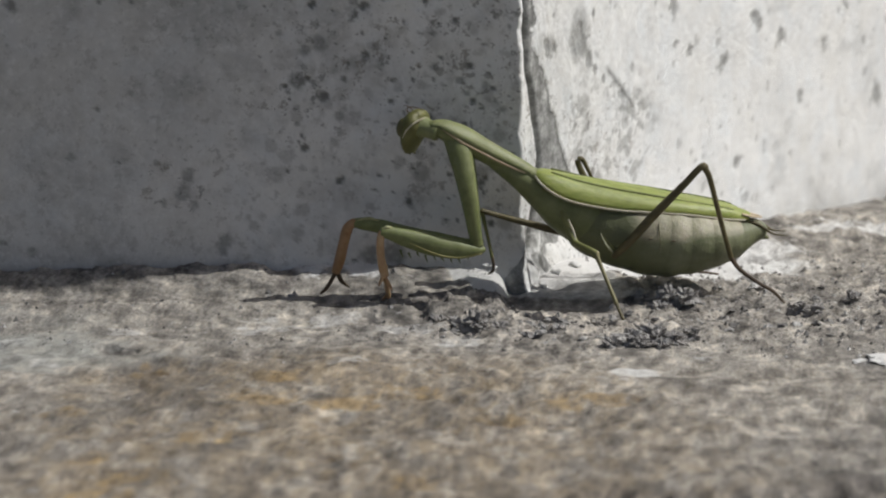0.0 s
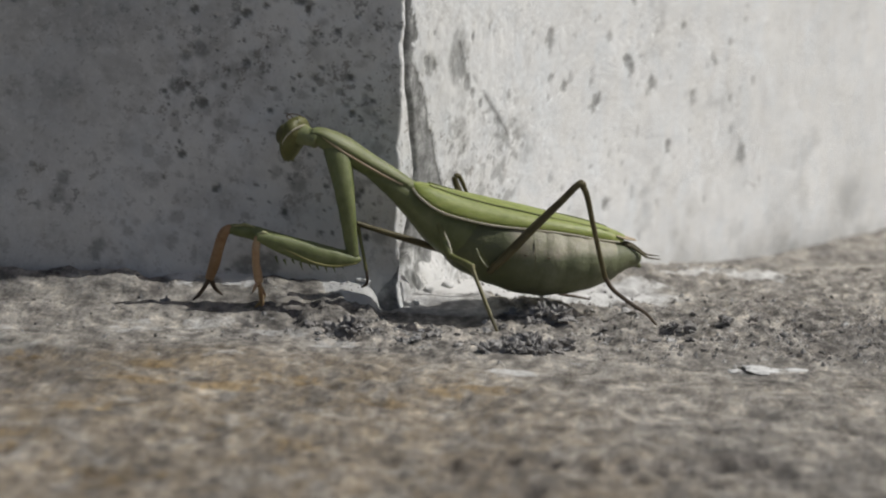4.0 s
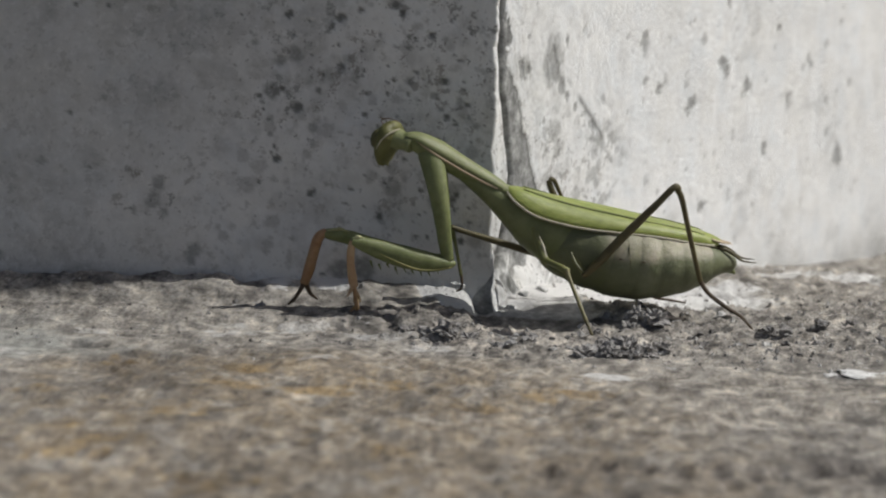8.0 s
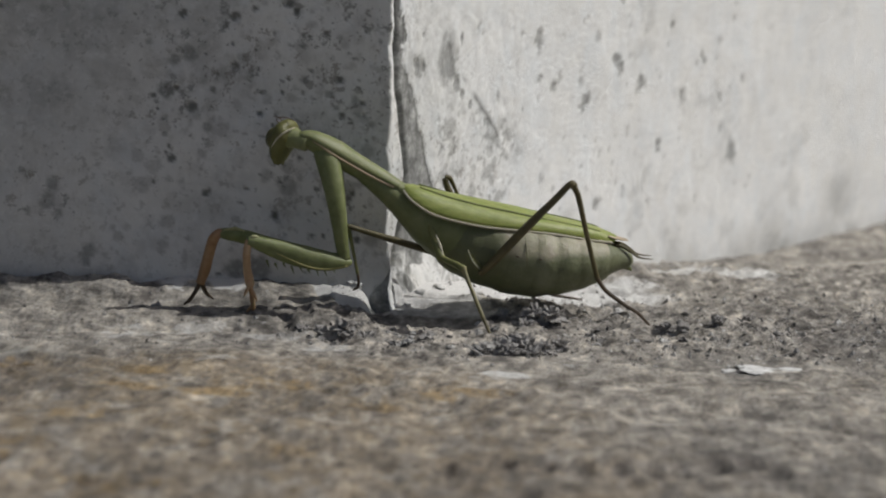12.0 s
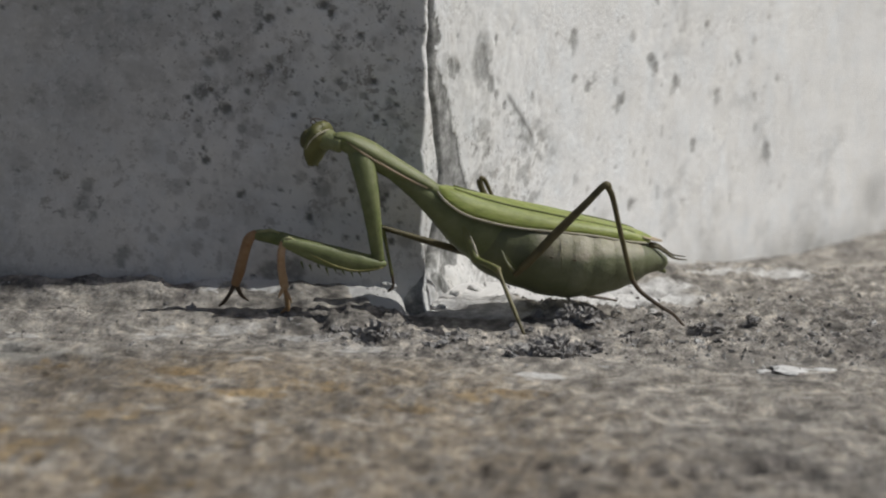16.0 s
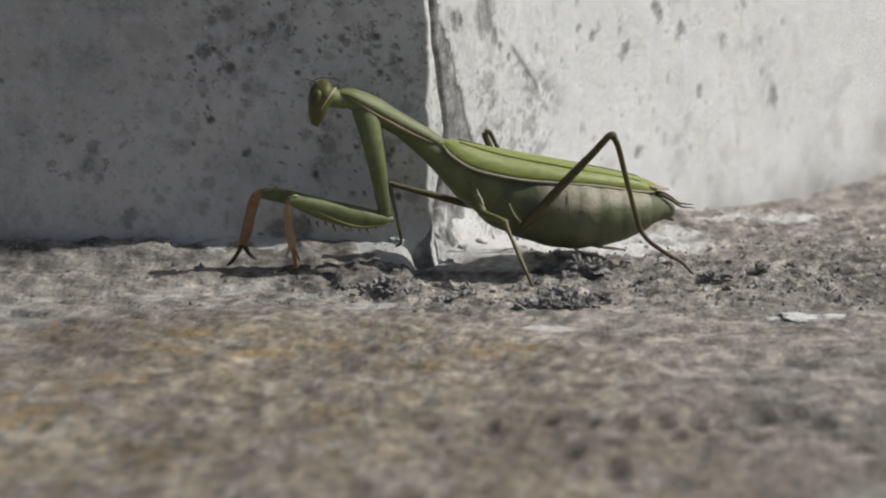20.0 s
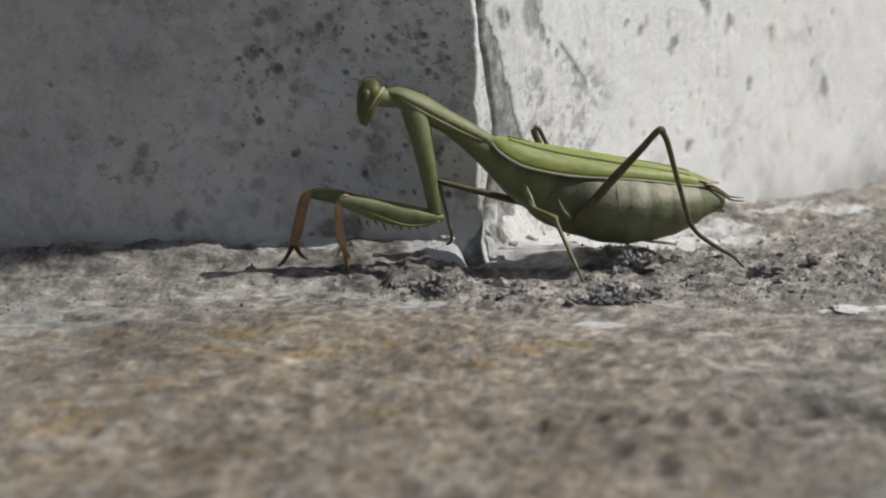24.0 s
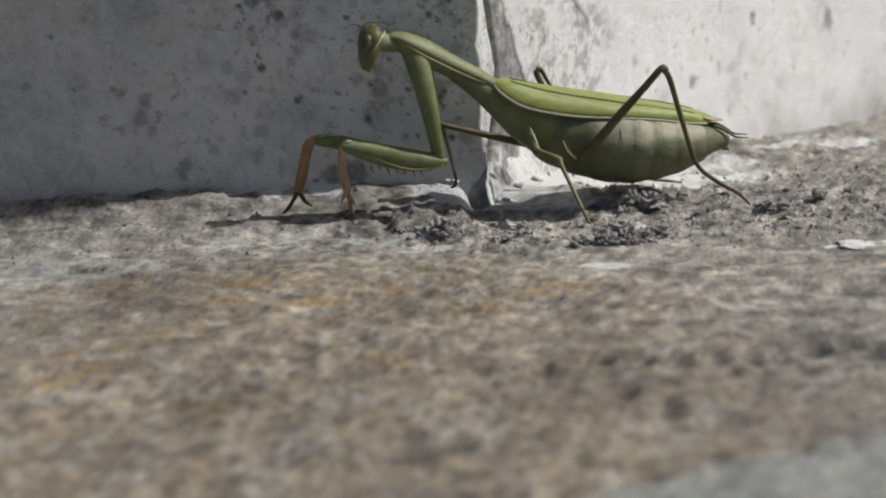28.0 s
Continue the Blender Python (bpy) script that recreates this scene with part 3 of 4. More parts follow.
RIGHT_MARKS = (
    # Corner foot: dark dabs in place of the shade inside its cavities.
    (0.35, 1.25, 0.10), (0.55, 1.0, 0.12), (0.48, 0.72, 0.11), (0.85, 0.78, 0.09), (0.2, 0.95, 0.09), (1.1, 1.15, 0.06),
    (2.5, 4.75, 0.17), (2.6, 4.5, 0.17), (1.08, 4.76, 0.13), (1.4, 4.65, 0.1), (6.95, 4.75, 0.11), (7.05, 4.55, 0.1), (11.1, 3.85, 0.1), (11.3, 3.65, 0.1),
    (12.59, 3.11, 0.14), (15.22, 2.7, 0.13), (9.56, 3.07, 0.12), (5.85, 6.9, 0.09), (5.95, 6.65, 0.09), (3.39, 7.33, 0.08), (0.8, 7.65, 0.07),
    (1.54, 6.65, 0.12), (3.07, 5.05, 0.07), (7.01, 3.87, 0.07), (7.75, 3.62, 0.07), (11.39, 5.18, 0.09), (18.4, 1.07, 0.2), (10.24, 0.81, 0.12),
    (13.7, 1.68, 0.1), (4.48, 3.27, 0.09), (2.9, 4.2, 0.1), (3.2, 3.95, 0.06), (3.6, 3.7, 0.05), (3.9, 3.5, 0.05), (4.9, 2.9, 0.06), (16.3, 3.4, 0.1), (17.6, 2.4, 0.1), (14.3, 4.3, 0.08), (9.0, 5.6, 0.06))


def dabs(u, v, marks, warp, power=1.0):
    out = np.zeros_like(u)
    for mu, mv, r in marks:
        near = (np.abs(u - mu) < 3 * r) & (np.abs(v - mv) < 3 * r)
        if near.any():
            d = np.hypot(u[near] - mu, v[near] - mv) / r + warp[near]
            out[near] = np.maximum(out[near], smooth(1.15, 0.65, d) * power)
    return out


def scatter_marks(rng, n, box, sizes):
    return [(rng.uniform(box[0], box[1]), rng.uniform(box[2], box[3]), sizes[0] * (sizes[1] / sizes[0]) ** (rng.random() ** 2)) for _ in range(n)]


def corner_shift(v):
    """The uneven arris: how far the corner strays, in centimetres."""
    return 0.07 * fbm(v, v * 0 + 3.3, 1.4, 201, 3) + 0.085 * fbm(v, v * 0 + 8.1, 0.4, 202, 4, 0.65)


def wall_mesh(name, us, vs, along, out, height, stain_shade, grime, chipped=None):
    u, v = np.meshgrid(us, vs)
    h = height(u, v)
    flare = smooth(1.0, 0.42, v + 0.12 * fbm(v, v * 0 + 2.2, 0.5, 207, 3))
    at = np.where(u < 0, u * flare, u)[..., None] * along + h[..., None] * out
    at[..., 2] = v
    at[..., 0] += corner_shift(v) * np.exp(-(np.maximum(u, 0) / 0.12) ** 2)
    s = stain_shade(u, v)
    pts = at.copy()
    # closed at the back: an edge coloured render grey for the cleft's shade, and a far face 20 cm in
    back = -20.0 * out
    rim = np.pad(pts, ((2, 2), (2, 2), (0, 0)), mode="edge")
    for k, share in ((1, 0.002), (0, 1.0)):
        rim[k], rim[-1 - k] = rim[k] + back * share, rim[-1 - k] + back * share
        rim[2:-2, k], rim[2:-2, -1 - k] = rim[2:-2, k] + back * share, rim[2:-2, -1 - k] + back * share
    render_grey = np.pad(chipped(u, v) if chipped else u * 0, 2, constant_values=1.0)
    me = sheet(name, rim * 0.01, PLASTER, (("stain_shade", np.pad(s, 2)), ("grime", np.pad(grime(u, v), 2)), ("render_grey", render_grey)))
    return me


def build_walls():
    rng = random.Random(7)
    vs = spaced((-3, 0, 0.1), (0, 6.6, 0.045), (6.6, 9.2, 0.055), (9.2, 14, 0.4), (14, 160, 18))
    us = spaced((0, 5.2, 0.055), (5.2, 12, 0.075), (12, 24, 0.6), (24, 260, 30))
    pits = scatter_marks(rng, 75, (0.1, 5.0, 2.0, 9.0), (0.03, 0.13)) + scatter_marks(rng, 60, (0.1, 2.6, 1.5, 7.0), (0.03, 0.085)) + scatter_marks(rng, 25, (0.1, 3.2, 0.3, 4.0), (0.02, 0.07))
    faint = scatter_marks(rng, 300, (0.1, 5.6, 1.0, 9.0), (0.03, 0.16))
    pits += scatter_marks(rng, 25, (4.0, 11.5, 0.2, 9.0), (0.02, 0.06)) + scatter_marks(rng, 50, (0.2, 11.5, -0.2, 0.5), (0.04, 0.16))

    def left_stain_bounce(u, v):
        warp = 0.7 * fbm(u, v, 0.32, 301, 4, 0.6)
        big = dabs(u, v, LEFT_MARKS, warp, 0.8)
        big = np.maximum(big, dabs(u, v, LEFT_MORE, warp, 0.62))
        holes = np.maximum(dabs(u, v, pits, warp, 0.85), dabs(u, v, faint, warp * 1.5, 0.42))
        side = smooth(6.5, 1.5, u + 1.4 * fbm(u, v, 2, 315))
        # Ground bounce is put into the tone: paler low down, near the corner.
        mottle_bounce = 0.25 - 0.18 * side + 0.06 * smooth(1.0, 5.0, v) + 0.24 * smooth(-0.1, 0.5, fbm(u, v, 0.7, 311, 5, 0.7)) * (0.75 + 0.25 * side)
        mottle_bounce -= 0.16 * smooth(4.2, 1.6, v) * smooth(7.0, 4.5, u)
        mottle_bounce += 0.12 * smooth(0.0, 0.6, fbm(u, v, 2.2, 321, 5, 0.6))
        # Darker band along the wall's foot, away from the corner.
        foot_band = 0.3 * smooth(1.1, 0.45, v + 0.4 * fbm(u, v, 0.9, 331, 4, 0.6)) * smooth(2.5, 6.0, u)
        return np.clip(np.maximum(np.maximum(big, holes), mottle_bounce + foot_band), 0, 1)

    def left_grime(u, v):
        halo = smooth(1.2, 0.4, np.hypot((u - 6.45) / 0.75, (v - 2.45) / 1.05) + 0.5 * fbm(u, v, 0.7, 323, 4))
        halo = np.maximum(halo, 0.8 * smooth(1.2, 0.4, np.hypot((u - 4.0) / 1.0, (v - 3.9) / 0.7) + 0.5 * fbm(u, v, 0.7, 325, 4)))
        return 0.9 * halo + (1 - 0.9 * halo) * (0.35 + 0.6 * smooth(8.0, 1.0, u + 1.6 * fbm(u, v, 2.2, 317, 4)) * smooth(0.8, 4.5, v + 0.8 * fbm(u, v, 1.5, 319, 3)))

    def left_height(u, v):
        edge = smooth(0.0, 0.35, u)
        h = 0.012 * fbm(u, v, 3.0, 341, 2) + 0.005 * fbm(u, v, 0.6, 351, 2)
        warp = 0.7 * fbm(u, v, 0.32, 301, 4, 0.6)
        h = h - 0.035 * dabs(u, v, pits, warp * 0.7) - 0.02 * dabs(u, v, LEFT_MORE, warp)
        return h * edge * smooth(30, 12, u)

    tagged(new("wall_left", wall_mesh("wall_left", us, vs, LEFT_DIR, LEFT_OUT, left_height, left_stain_bounce, left_grime)),
           "whitewashed plaster wall face with dark mould pits, in shade", "wall", kind="structure")

    us = spaced((-0.15, 2.6, 0.032), (2.6, 6.6, 0.055), (6.6, 20, 0.11), (20, 29, 0.25), (29, 260, 30))
    flecks = scatter_marks(rng, 45, (2.0, 5.4, 0.4, 3.6), (0.03, 0.09)) + scatter_marks(rng, 230, (1.0, 22.0, -0.3, 9.0), (0.03, 0.12))
    flecks += scatter_marks(rng, 60, (7.0, 12.0, -0.3, 2.4), (0.03, 0.12))
    zs = np.array([-3, 0.3, 1.0, 2.2, 2.7, 3.7, 4.3, 4.8, 5.4, 6.4, 7.2])
    groove_at = np.array([0.2, 0.2, 0.30, 0.72, 0.78, 0.60, 0.36, 0.28, 0.25, 0.25, 0.25])
    chip_to = np.array([1.2, 1.5, 1.9, 2.05, 1.75, 1.05, 0.85, 0.55, 0.55, 0.42, 0.40])

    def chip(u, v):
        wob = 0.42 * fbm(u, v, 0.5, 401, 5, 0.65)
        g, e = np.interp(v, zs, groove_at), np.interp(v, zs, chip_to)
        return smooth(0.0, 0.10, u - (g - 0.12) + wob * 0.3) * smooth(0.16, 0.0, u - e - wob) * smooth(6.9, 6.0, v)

    def right_height(u, v):
        g = np.interp(v, zs, groove_at) + 0.07 * fbm(v, u * 0 + 1.7, 0.7, 411, 3)
        groove = np.exp(-((u - g) / 0.085) ** 2) * smooth(6.9, 5.6, v)
        h = 0.05 * fbm(u, v, 2.5, 421, 3) + 0.02 * fbm(u, v, 0.5, 431, 3)
        h = h * smooth(0.0, 0.3, u) * smooth(40, 24, u)
        warp = 1.0 * fbm(u, v, 0.3, 441, 4, 0.65)
        h = h - 0.015 * dabs(u, v, flecks, warp) - 0.03 * dabs(u, v, RIGHT_MARKS, warp)
        low = smooth(1.5, 0.5, v) * smooth(3.2, 1.0, u)
        h = h + low * (0.12 * fbm(u, v, 0.7, 451, 3) + 0.16 * smooth(1.3, 0.3, v) - 0.05 * np.exp(-((u - 0.42 + 0.25 * (v - 0.8)) / 0.07) ** 2))
        return h - 0.03 * chip(u, v) * (1 - 0.9 * low) - 0.30 * groove * (1 - 0.9 * low)

    def right_stain_shade(u, v):
        warp = 1.0 * fbm(u, v, 0.3, 441, 4, 0.65)
        g = np.interp(v, zs, groove_at) + 0.07 * fbm(v, u * 0 + 1.7, 0.7, 411, 3)
        # Dark line along the groove, whose inner shade is put into the colour.
        crack = 0.95 * np.exp(-((u - g) / 0.085) ** 4) * smooth(6.9, 5.6, v) * smooth(-0.35, 0.1, fbm(u * 0.3, v, 0.9, 415, 3)) * (1 - 0.7 * smooth(1.4, 0.7, v))
        s = np.maximum(dabs(u * 0.6, v * 0.6, [(a * 0.6, b * 0.6, r * 0.92) for a, b, r in RIGHT_MARKS], warp * 1.5, 0.62), dabs(u, v, flecks, warp * 1.7, 0.42))
        veil = (0.03 + 0.42 * smooth(0.10, 0.26, fbm(u * 0.7, v * 0.9, 0.22, 461, 3, 0.6))) * smooth(6.4, 5.4, u + 0.5 * fbm(u, v, 0.6, 463, 3)) * smooth(1.7, 2.5, u) * smooth(4.4, 3.2, v + 0.2 * (u - 3))
        veil += 0.20 * smooth(0.2, 0.5, fbm(u * 0.5, v * 0.9, 0.7, 471, 5, 0.7))
        foot = 0.45 * smooth(0.7, -0.8, v + 0.07 * u + 0.9 * fbm(u, v, 1.6, 481, 4)) * smooth(3.0, 8.0, u)
        blot = 0.5 * np.exp(-(((u - 26.6) / 1.3) ** 2 + ((v + 1.2) / 0.7) ** 2)) + 0.4 * np.exp(-(((u - 20.8) / 1.2) ** 2 + ((v + 1.55) / 0.3) ** 2))
        foot = np.maximum(foot, blot * smooth(-0.35, 0.25, fbm(u * 0.5, v, 0.9, 483, 4)))
        line = np.interp(v, (2.6, 3.1, 3.8, 4.4, 4.9, 5.4), (5.0, 4.75, 3.9, 3.15, 2.75, 2.7)) + 0.16 * fbm(v, u * 0 + 5.1, 0.5, 495, 3)
        split = 0.85 * np.exp(-((u - line) / 0.10) ** 2) * smooth(2.5, 2.8, v) * smooth(5.5, 5.1, v) * smooth(-0.3, 0.15, fbm(u * 0.5, v, 0.7, 497, 3))
        patch = 0.45 * smooth(0.55, 0.35, np.hypot((u - 2.45) / 0.9, (v - 4.75) / 1.0) + 0.25 * fbm(u, v, 0.4, 499, 3))
        return np.clip(np.maximum(np.maximum(np.maximum(s, crack), np.maximum(split, patch)), veil + foot), 0, 1)

    def right_grime(u, v):
        return 0.10 + 0.75 * smooth(6.0, 4.2, u + fbm(u, v, 1.2, 475, 3)) * smooth(3.9, 2.8, v + 0.25 * (u - 3)) + 0.3 * smooth(2.6, 0.6, u)

    def render_grey(u, v):
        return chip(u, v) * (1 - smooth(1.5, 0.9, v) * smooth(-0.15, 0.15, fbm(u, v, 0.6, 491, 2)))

    tagged(new("wall_right", wall_mesh("wall_right", us, vs, RIGHT_DIR, RIGHT_OUT, right_height, right_stain_shade, right_grime, render_grey)),
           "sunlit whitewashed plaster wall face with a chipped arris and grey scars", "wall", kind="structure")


# ---------------------------------------------------------------- the insect
LATERAL = Vector((0.243, -0.970, 0.0))
AHEAD = Vector((0.970, 0.243, 0.0))


def P(x, z, off=0.0):
    """A point of the body, in metres: along and above in centimetres, and centimetres out from the midplane."""
    return Vector((x, (0.243 * x - 0.679 - off) / 0.970, z)) * 0.01


def limb(rows, seg=10, steps=0, side=None, wobble=0.03, cap=True):
    """rows: x, z, off, radius [, width], in centimetres."""
    bm = bmesh.new()
    return tube(bm, [(*P(*r[:3]), r[3] * 0.01, (r[4] if len(r) > 4 else r[3]) * 0.01) for r in rows], seg, steps, side, cap, wobble)


def thorn(bm, base, tip, r):
    tube(bm, [(*base, r), (*tip, r * 0.15)], 6, 2)


def strip_sheet(bm, rails, thick):
    """A curved shell between rails (equal-length lists of points), with thickness."""
    n, m = len(rails), len(rails[0])
    top = [[bm.verts.new(p) for p in rail] for rail in rails]
    low = []
    for i, rail in enumerate(rails):
        row = []
        for j, p in enumerate(rail):
            du = Vector(rail[min(j + 1, m - 1)]) - Vector(rail[max(j - 1, 0)])
            dv = Vector(rails[min(i + 1, n - 1)][j]) - Vector(rails[max(i - 1, 0)][j])
            nn = du.cross(dv)
            nn.normalize()
            row.append(bm.verts.new(Vector(p) - nn * thick))
        low.append(row)
    for i in range(n - 1):
        for j in range(m - 1):
            bm.faces.new((top[i][j], top[i][j + 1], top[i + 1][j + 1], top[i + 1][j]))
            bm.faces.new((low[i][j], low[i + 1][j], low[i + 1][j + 1], low[i][j + 1]))
    for j in range(m - 1):
        bm.faces.new((top[0][j], low[0][j], low[0][j + 1], top[0][j + 1]))
        bm.faces.new((top[-1][j], top[-1][j + 1], low[-1][j + 1], low[-1][j]))
    for i in range(n - 1):
        bm.faces.new((top[i][0], top[i + 1][0], low[i + 1][0], low[i][0]))
        bm.faces.new((top[i][-1], low[i][-1], low[i + 1][-1], top[i + 1][-1]))
    bmesh.ops.recalc_face_normals(bm, faces=bm.faces)
    return bm


ABD = ((1.11, 1.80, 0.55, 0.42), (1.48, 1.60, 0.64, 0.58), (2.02, 1.42, 0.70, 0.74), (2.56, 1.30, 0.73, 0.84), (3.10, 1.24, 0.66, 0.82),
       (3.64, 1.23, 0.54, 0.69), (4.07, 1.24, 0.37, 0.48))
NECK = P(-1.63, 3.58)
TAIL = P(4.02, 1.25)


def build_mantis():
    base = P(1.9, 0.15)
    mantis = new("praying_mantis")
    mantis.location = base
    SPOT[mantis] = base
    tagged(mantis, "green praying mantis standing on rough concrete beside a wall corner", "insect")

    # trunk
    bm = limb([(-1.70, 3.60, 0, 0.09, 0.10), (-1.60, 3.60, 0, 0.12, 0.14), (-1.40, 3.50, 0, 0.165, 0.21), (-1.08, 3.33, 0, 0.205, 0.27), (-0.70, 3.09, 0, 0.185, 0.20),
               (-0.28, 2.84, 0, 0.175, 0.17), (0.10, 2.62, 0, 0.14, 0.17), (0.34, 2.46, 0, 0.14, 0.18)], 18, 40)
    pron = part("pronotum", bm, FEMUR, mantis)
    rails = []
    for k in range(9):
        a = math.pi * (k / 8 - 0.5)
        rail = []
        for x, z, h, w in curve_points([(-1.64, 3.63, 0.075, 0.11), (-1.52, 3.61, 0.11, 0.16), (-1.35, 3.53, 0.15, 0.23), (-1.02, 3.34, 0.19, 0.285), (-0.65, 3.11, 0.17, 0.22),
                                        (-0.25, 2.88, 0.15, 0.19), (0.08, 2.70, 0.12, 0.18), (0.26, 2.62, 0.07, 0.12)], 26):
            lift = h * math.cos(a) * 1.05
            rail.append(P(x + lift * 0.5, z + lift * 0.87, math.sin(a) * w))
        rails.append(rail)
    part("pronotum_shield", strip_sheet(bmesh.new(), rails, 0.0002), PRONOTUM, pron, "smooth green shield of the neck")
    for side in (1, -1):
        bm = limb([(-1.50, 3.63, 0.16 * side, 0.012), (-1.30, 3.50, 0.235 * side, 0.02), (-1.02, 3.31, 0.29 * side, 0.022), (-0.65, 3.08, 0.225 * side, 0.022),
                   (-0.25, 2.85, 0.195 * side, 0.022), (0.08, 2.69, 0.185 * side, 0.016)], 6, 24)
        part("shield_margin", bm, RIDGE, pron, "tan raised margin of the shield")
    part("collar", limb([(0.04, 2.70, 0, 0.10, 0.15), (0.18, 2.63, 0, 0.13, 0.20), (0.34, 2.56, 0, 0.15, 0.23), (0.5, 2.48, 0, 0.12, 0.2)], 16, 16), PRONOTUM, mantis, "green collar at the root of the wings")
    bm = limb([(-0.62, 2.96, 0, 0.10, 0.12), (-0.30, 2.76, 0, 0.165, 0.17), (0.0, 2.55, 0, 0.22, 0.21), (0.32, 2.32, 0, 0.31, 0.27), (0.82, 1.98, 0, 0.48, 0.40), (1.30, 1.72, 0, 0.58, 0.48), (1.75, 1.52, 0, 0.60, 0.50)], 20, 32)
    part("thorax", bm, THORAX, mantis, "dark green thorax")

    # abdomen: a core and overlapping ring plates
    bm = limb([(x, z, 0, h * 0.95, w * 0.95) for x, z, h, w in ABD], 22, 34)
    abdomen = part("abdomen", bm, ABDOMEN, mantis, "swollen olive-green abdomen")
    q = curve_points(ABD, 61)
    edges = [3, 12, 21, 30, 38, 46, 53, 60]
    for a, b in zip(edges, edges[1:]):
        rows = []
        for k in range(a, b + 1):
            x, z, h, w = q[k]
            t = (k - a) / (b - a)
            f = 0.982 + 0.031 * math.sin(math.pi * min(1.0, t * 1.15) * 0.9)
            rows.append((x, z, 0, h * f, w * f))
        part("segment", limb(rows, 24, len(rows), wobble=0.008, cap=False), ABDOMEN, abdomen)
    for k in edges[3:-1]:
        x, z, h, w = q[k]
        for side in (1, -1):
            bm = limb([(x - 0.02, z + h * 0.66, side * w * 0.762, 0.006), (x, z + h * 0.42, side * w * 0.918, 0.008), (x + 0.02, z + h * 0.12, side * w * 1.002, 0.007), (x + 0.02, z - h * 0.2, side * w * 0.985, 0.003)], 6, 10)
            part("segment_seam", bm, SEAM, abdomen, "dark crease between two segments")
            bm = limb([(x - 0.20, z + h * 0.23, side * w * 0.985, 0.006), (x - 0.16, z + h * 0.22, side * w * 1.0, 0.014), (x - 0.12, z + h * 0.21, side * w * 0.985, 0.006)], 6, 8)
            part("spiracle", bm, TARSUS, abdomen, "small brown breathing slit")
    # the tip moves a little by itself
    bm = limb([(3.92, 1.245, 0, 0.41, 0.52), (4.12, 1.25, 0, 0.335, 0.42), (4.32, 1.235, 0, 0.245, 0.26), (4.46, 1.21, 0, 0.19, 0.19), (4.56, 1.18, 0, 0.145, 0.14), (4.61, 1.16, 0, 0.07, 0.07)], 18, 24)
    tip = part("abdomen_tip", bm, ABDOMEN, mantis, "", TAIL)
    part("ovipositor", limb([(4.46, 1.10, 0, 0.07), (4.57, 1.05, 0, 0.05), (4.61, 1.0, 0, 0.015)], 8, 8), THORAX, tip)
    for side in (1, -1):
        part("cercus", limb([(4.26, 1.52, 0.14 * side, 0.032), (4.42, 1.49, 0.15 * side, 0.034), (4.58, 1.39, 0.16 * side, 0.028), (4.74, 1.28, 0.17 * side, 0.020), (5.0, 1.24, 0.18 * side, 0.007)], 7, 14), SHANK, mantis, "thin brown tail feeler")

    # folded wing cases
    top = curve_points([(0.31, 2.70), (0.81, 2.60), (1.35, 2.49), (1.88, 2.37), (2.42, 2.25), (2.96, 2.10), (3.50, 1.95), (4.05, 1.79), (4.30, 1.67)], 34)
    rim = curve_points([(0.24, 2.66, 0.14), (0.42, 2.46, 0.33), (0.80, 2.22, 0.44), (1.35, 2.06, 0.50), (1.88, 1.96, 0.53), (2.41, 1.90, 0.54), (3.16, 1.80, 0.50), (3.81, 1.66, 0.36), (4.26, 1.58, 0.18)], 34)
    for side in (1, -1):
        rails = []
        for k in range(9):
            t = k / 8
            bulge = 0.10 * math.sin(math.pi * t)
            rail = []
            for j in range(34):
                fade = min(1.0, 3 * math.sin(math.pi * min(0.97, j / 33 + 0.03)))
                x = top[j][0] * (1 - t) + rim[j][0] * t
                z = top[j][1] * (1 - t) + rim[j][1] * t + bulge * fade * 0.75
                off = rim[j][2] * math.sin(t * math.pi / 2) ** 0.9 + 0.012
                rail.append(P(x, z, side * off))
            rails.append(rail)
        wing = part("wing_case", strip_sheet(bmesh.new(), rails, 0.00012), WING, mantis, "long leaf-green wing case folded over the back")
        part("wing_margin", limb([(r[0], r[1], side * (r[2] + 0.012), 0.026, 0.022) for r in rim[1:-1]], 6, 60), WING_EDGE, wing, "cream front margin of the wing case")
        for at, slant, thick in ((0.30, 0.12, 0.00024),):
            vein = []
            for j in range(3, 30):
                f = (at + slant * (j / 30)) * 8
                p = Vector(rails[int(f)][j]).lerp(Vector(rails[int(f) + 1][j]), f - int(f))
                vein.append((*(p + LATERAL * side * 0.00010 + Vector((0, 0, 0.00007))), thick if j < 22 else thick * 0.6))
            part("vein", tube(bmesh.new(), vein, 6, 60), WING_VEIN, wing, "dark green vein along the wing case")
        part("wing_tip", limb([(4.10, 1.70, side * 0.10, 0.03, 0.16), (4.32, 1.63, side * 0.10, 0.02, 0.11), (4.52, 1.585, side * 0.06, 0.008, 0.03)], 8, 10), RIDGE, wing, "tan tip of the hind wing")

    # grasping forelegs
    fore_n = part("foreleg", limb([(-1.24, 3.56, 0.00, 0.06), (-1.20, 3.42, 0.06, 0.21, 0.15), (-1.12, 3.14, 0.18, 0.225, 0.18), (-1.01, 2.70, 0.36, 0.19, 0.15), (-0.92, 2.22, 0.45, 0.16, 0.125), (-0.85, 1.75, 0.45, 0.13, 0.11), (-0.79, 1.40, 0.45, 0.115, 0.1)], 14, 30), FEMUR, mantis, "stout green upper foreleg")
